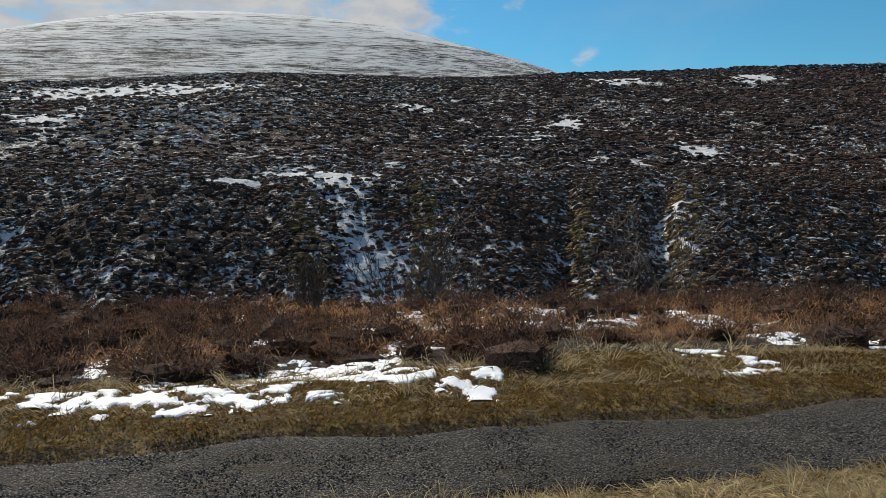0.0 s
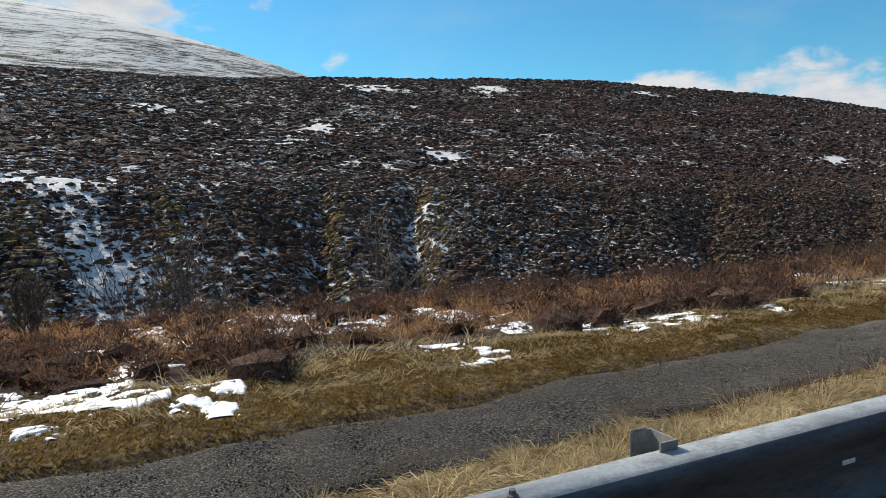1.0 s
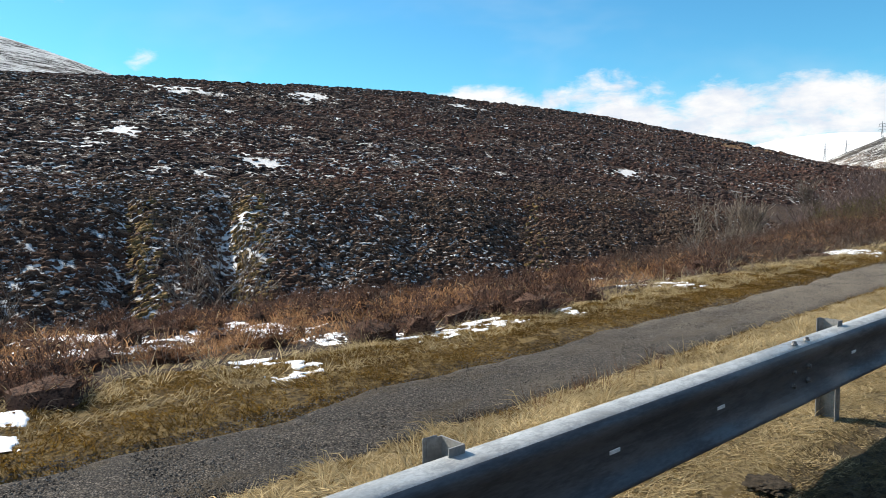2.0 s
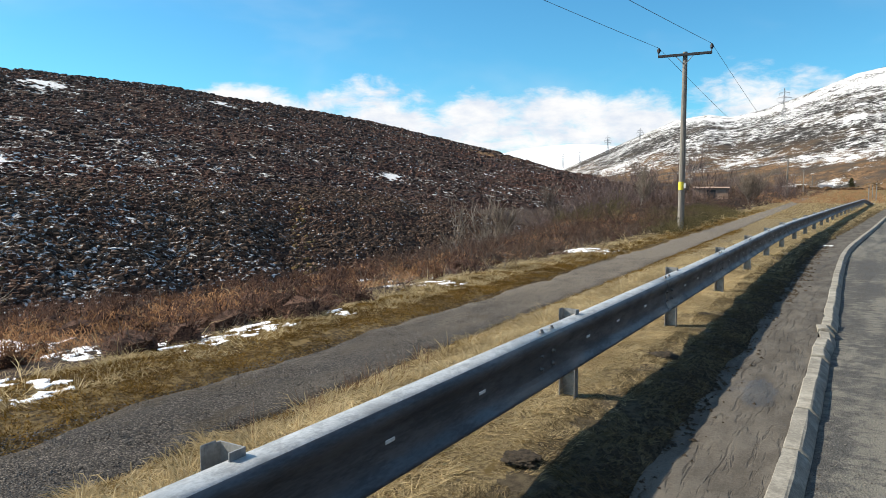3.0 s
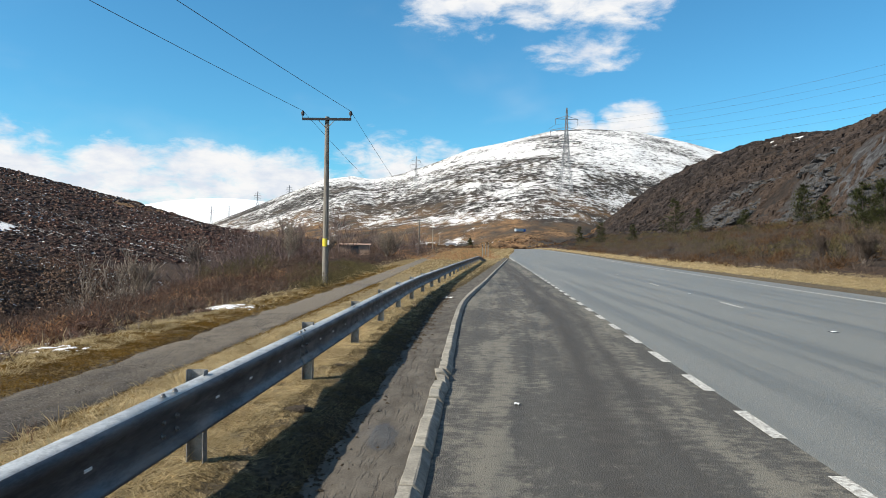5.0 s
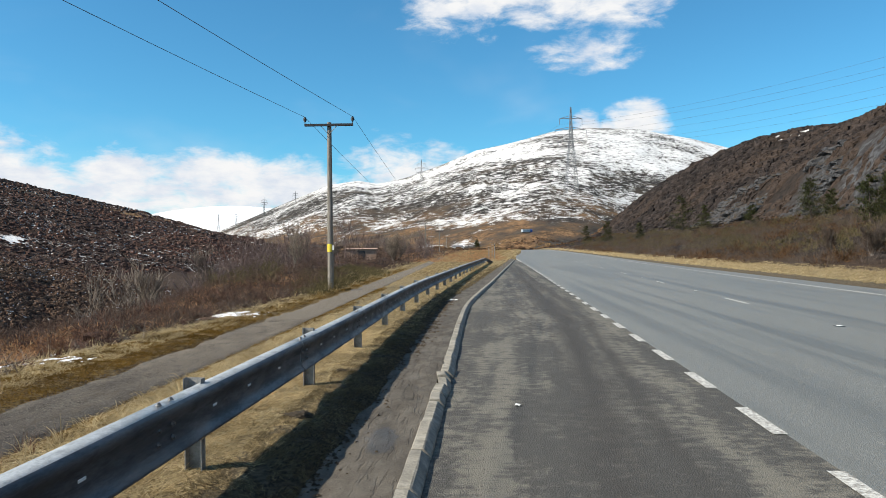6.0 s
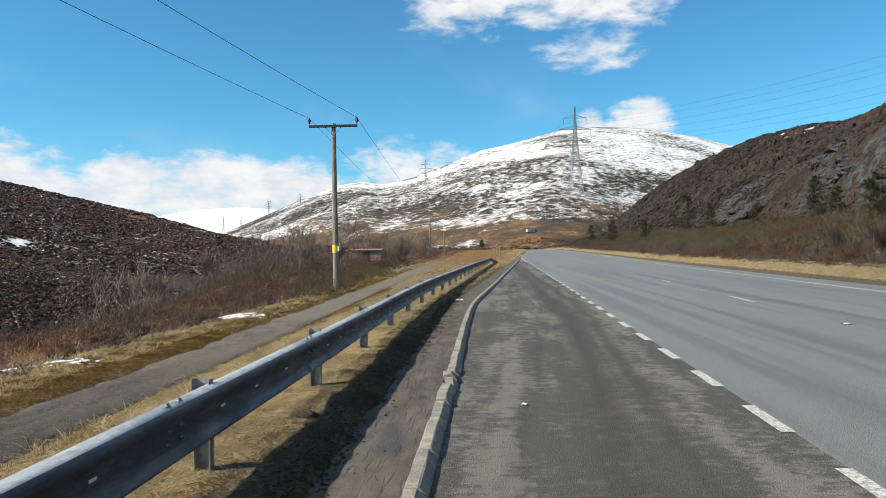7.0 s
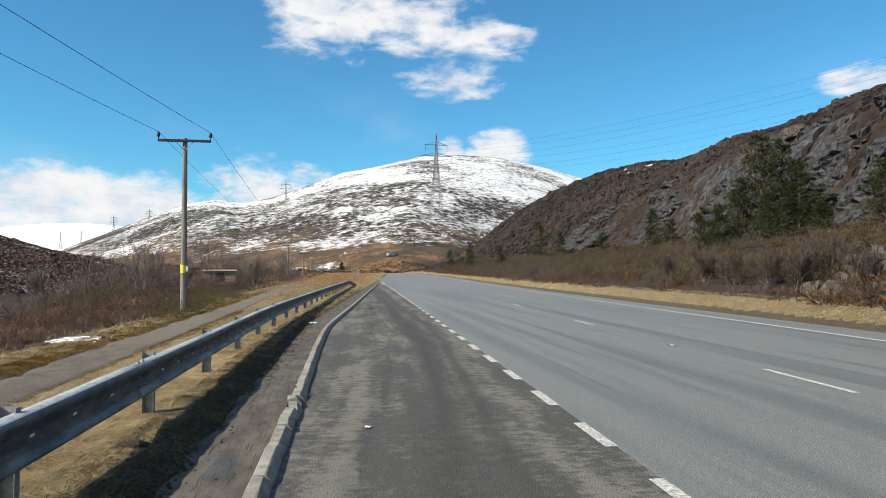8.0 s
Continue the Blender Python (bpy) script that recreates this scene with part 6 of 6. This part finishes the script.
def mound(x, y, size, seed):
    bm = bmesh.new()
    bmesh.ops.create_icosphere(bm, subdivisions=4, radius=1.0)
    for v in bm.verts:
        k = 1 + 0.35 * noise.noise(v.co * 2.3 + Vector((seed, 0, 0))) + 0.32 * noise.noise(v.co * 7 + Vector((0, seed, 0)))
        v.co = Vector((v.co.x * k, v.co.y * k, v.co.z * k * 0.20))
    me = bpy.data.meshes.new("earth_mound")
    bm.to_mesh(me)
    bm.free()
    me.materials.append(M_CLOD)
    ob = new("earth_mound", me)
    ob.matrix_world = pose(x, y, float(height(x, y)) + 0.02) @ Matrix.Scale(size, 4)
    tagged(ob, "small dark heap of crumbly earth in the grass", "earth mound", "earth mounds in the verge")


for i, (x, y, s) in enumerate([(-1.80, 6.55, 0.13), (-1.84, 3.55, 0.10), (-2.75, 8.6, 0.10), (-1.9, 8.9, 0.07)]):
    mound(x, y, s, 20 + i)


def scrap(x, y, z, w, d, seed):
    rng = random.Random(seed)
    bm = bmesh.new()
    bmesh.ops.create_grid(bm, x_segments=4, y_segments=4, size=0.5)
    for v in bm.verts:
        v.co.x, v.co.y, v.co.z = v.co.x * w, v.co.y * d, 0.012 + rng.uniform(0, 0.02)
    r = bmesh.ops.solidify(bm, geom=bm.faces[:], thickness=0.003)
    me = bpy.data.meshes.new("litter")
    bm.to_mesh(me)
    bm.free()
    me.materials.append(M_WHITE_PLATE)
    ob = new("litter", me)
    ob.matrix_world = pose(x, y, z, 0, 0, rng.uniform(0, 180))
    tagged(ob, "crumpled white paper litter on the ground", "litter", "scraps of litter")


scrap(0.26, 7.6, 0.0, 0.07, 0.05, 1)
scrap(-1.15, 21.5, float(road_z(21.5)) + 0.14, 0.22, 0.12, 2)
scrap(-3.1, 14.2, 0.16, 0.16, 0.1, 3)

# ---- road studs ----
for k in range(-1, 8):
    y = 15.3 + 12.4 * k
    bm = bmesh.new()
    box(bm, (-0.065, -0.13, -0.01), (0.065, 0.13, 0.012), bevel=0.008)
    stud = thing("road_stud", "dark iron road stud between the lane dashes", "road stud", "road studs", at=pose(float(lane_x(y)) - 0.02, y, float(road_z(y))))
    part("casting", bm, M_DARK, stud)
    bm = bmesh.new()
    box(bm, (-0.05, -0.05, 0.008), (0.05, 0.05, 0.02), bevel=0.006)
    part("insert", bm, M_WHITE_PLATE, stud, "worn white insert")


# ---- far end of the rail: marker posts and signs ----
def marker_post(x, y, tall, label):
    g = float(road_z(y)) + 0.05
    p = thing("marker_post", label, "marker post", "roadside marker posts", at=pose(x, y, g))
    bm = bmesh.new()
    box(bm, (-0.05, -0.04, -0.2), (0.05, 0.04, tall), bevel=0.01)
    part("shaft", bm, M_POST, p)
    bm = bmesh.new()
    box(bm, (-0.052, -0.046, tall - 0.32), (0.052, -0.041, tall - 0.12))
    part("reflector", bm, M_DARK, p, "dark reflector band")


for deg, dist, tall in ((-0.25, 92.0, 1.9), (0.2, 96.0, 2.2), (0.0, 118.0, 2.0)):
    marker_post(*on_ray(deg, dist), tall, "slim pale roadside marker post beyond the rail")

# ---- lorry far off on the bend ----
M_BLUE = worn("blue_paint", (0.015, 0.07, 0.30), (0.02, 0.10, 0.40), 1.0, 0.35)
M_TRAILER = worn("pale_trailer", (0.30, 0.36, 0.42), (0.42, 0.48, 0.52), 0.6, 0.5)
M_RUBBER = worn("tyre_rubber", (0.015, 0.015, 0.015), (0.03, 0.03, 0.03), 4.0, 0.8)
M_GLASS = worn("dark_glass", (0.01, 0.012, 0.015), (0.02, 0.025, 0.03), 1.0, 0.12)
ld = 380.0
while float(height(*on_ray(2.8, ld))) < 1.65 + ld * math.tan(radians(1.3)) and ld < 700:
    ld += 2.0
lx, ly = on_ray(2.8, ld)
lz = float(height(lx, ly))
lorry = thing("lorry", "small blue lorry with pale trailer on the far bend", "lorry", at=pose(lx, ly, lz - 0.1, 0, 0, -48))
bm = bmesh.new()
box(bm, (-1.25, 3.2, 0.9), (1.25, 5.5, 3.6), bevel=0.15)
cab = part("cab", bm, M_BLUE, lorry, "blue cab")
bm = bmesh.new()
box(bm, (-1.1, 5.45, 2.2), (1.1, 5.56, 3.2), bevel=0.03)
part("windscreen", bm, M_GLASS, cab)
bm = bmesh.new()
box(bm, (-1.25, -6.5, 1.1), (1.25, 2.8, 3.5), bevel=0.08)
part("trailer", bm, M_TRAILER, lorry, "pale trailer body")
for sx in (-1, 1):
    for wy in (-5.2, -3.9, 1.6, 4.5):
        bm = bmesh.new()
        rod(bm, (sx * 1.0, wy, 0.5), (sx * 1.25, wy, 0.5), 0.5, sides=16)
        part("wheel", bm, M_RUBBER, lorry)

# ---- low building and wall in the valley ----
M_STONE = worn("pale_stone", (0.26, 0.17, 0.12), (0.38, 0.26, 0.19), 1.2, 0.85, local=False)
M_SLATE = worn("slate_roof", (0.10, 0.10, 0.11), (0.16, 0.16, 0.17), 1.0, 0.7, local=False)


def shed(deg, dist, long, wide, wall_h, roof_h, turn, label, mat, cover=M_SLATE):
    x, y = on_ray(deg, dist)
    z = float(height(x, y)) - 0.2
    s = thing("shed", label, "shed", at=pose(x, y, z, 0, 0, turn))
    bm = bmesh.new()
    box(bm, (-long / 2, -wide / 2, 0), (long / 2, wide / 2, wall_h))
    wall = part("wall", bm, mat, s)
    bm = bmesh.new()
    a = [bm.verts.new((sx * (long / 2 + 0.2), sy * (wide / 2 + 0.2), wall_h - 0.03)) for sx in (-1, 1) for sy in (-1, 1)]
    b = [bm.verts.new((sx * (long / 2 + 0.2), 0, wall_h + roof_h)) for sx in (-1, 1)]
    for f in ((a[0], a[2], b[1], b[0]), (a[1], b[0], b[1], a[3]), (a[0], b[0], a[1]), (a[2], a[3], b[1]), (a[0], a[1], a[3], a[2])):
        bm.faces.new(f)
    part("roof", bm, cover, s)
    bm = bmesh.new()
    box(bm, (-0.5, -wide / 2 - 0.04, 0), (0.5, -wide / 2 - 0.005, min(2.0, wall_h * 0.85)))
    part("door", bm, M_DARK, wall, "dark doorway")


shed(-10.4, 95, 3.8, 2.0, 1.7, 0.12, 8, "low reddish stone building among bare birches", M_STONE, M_STONE)
shed(-2.75, 420, 6.0, 4.0, 2.0, 1.2, 20, "small pale cottage far up the valley", M_WHITE_PLATE)
shed(-3.9, 430, 3.0, 2.4, 1.6, 0.8, -10, "small pale cottage far up the valley", M_WHITE_PLATE)
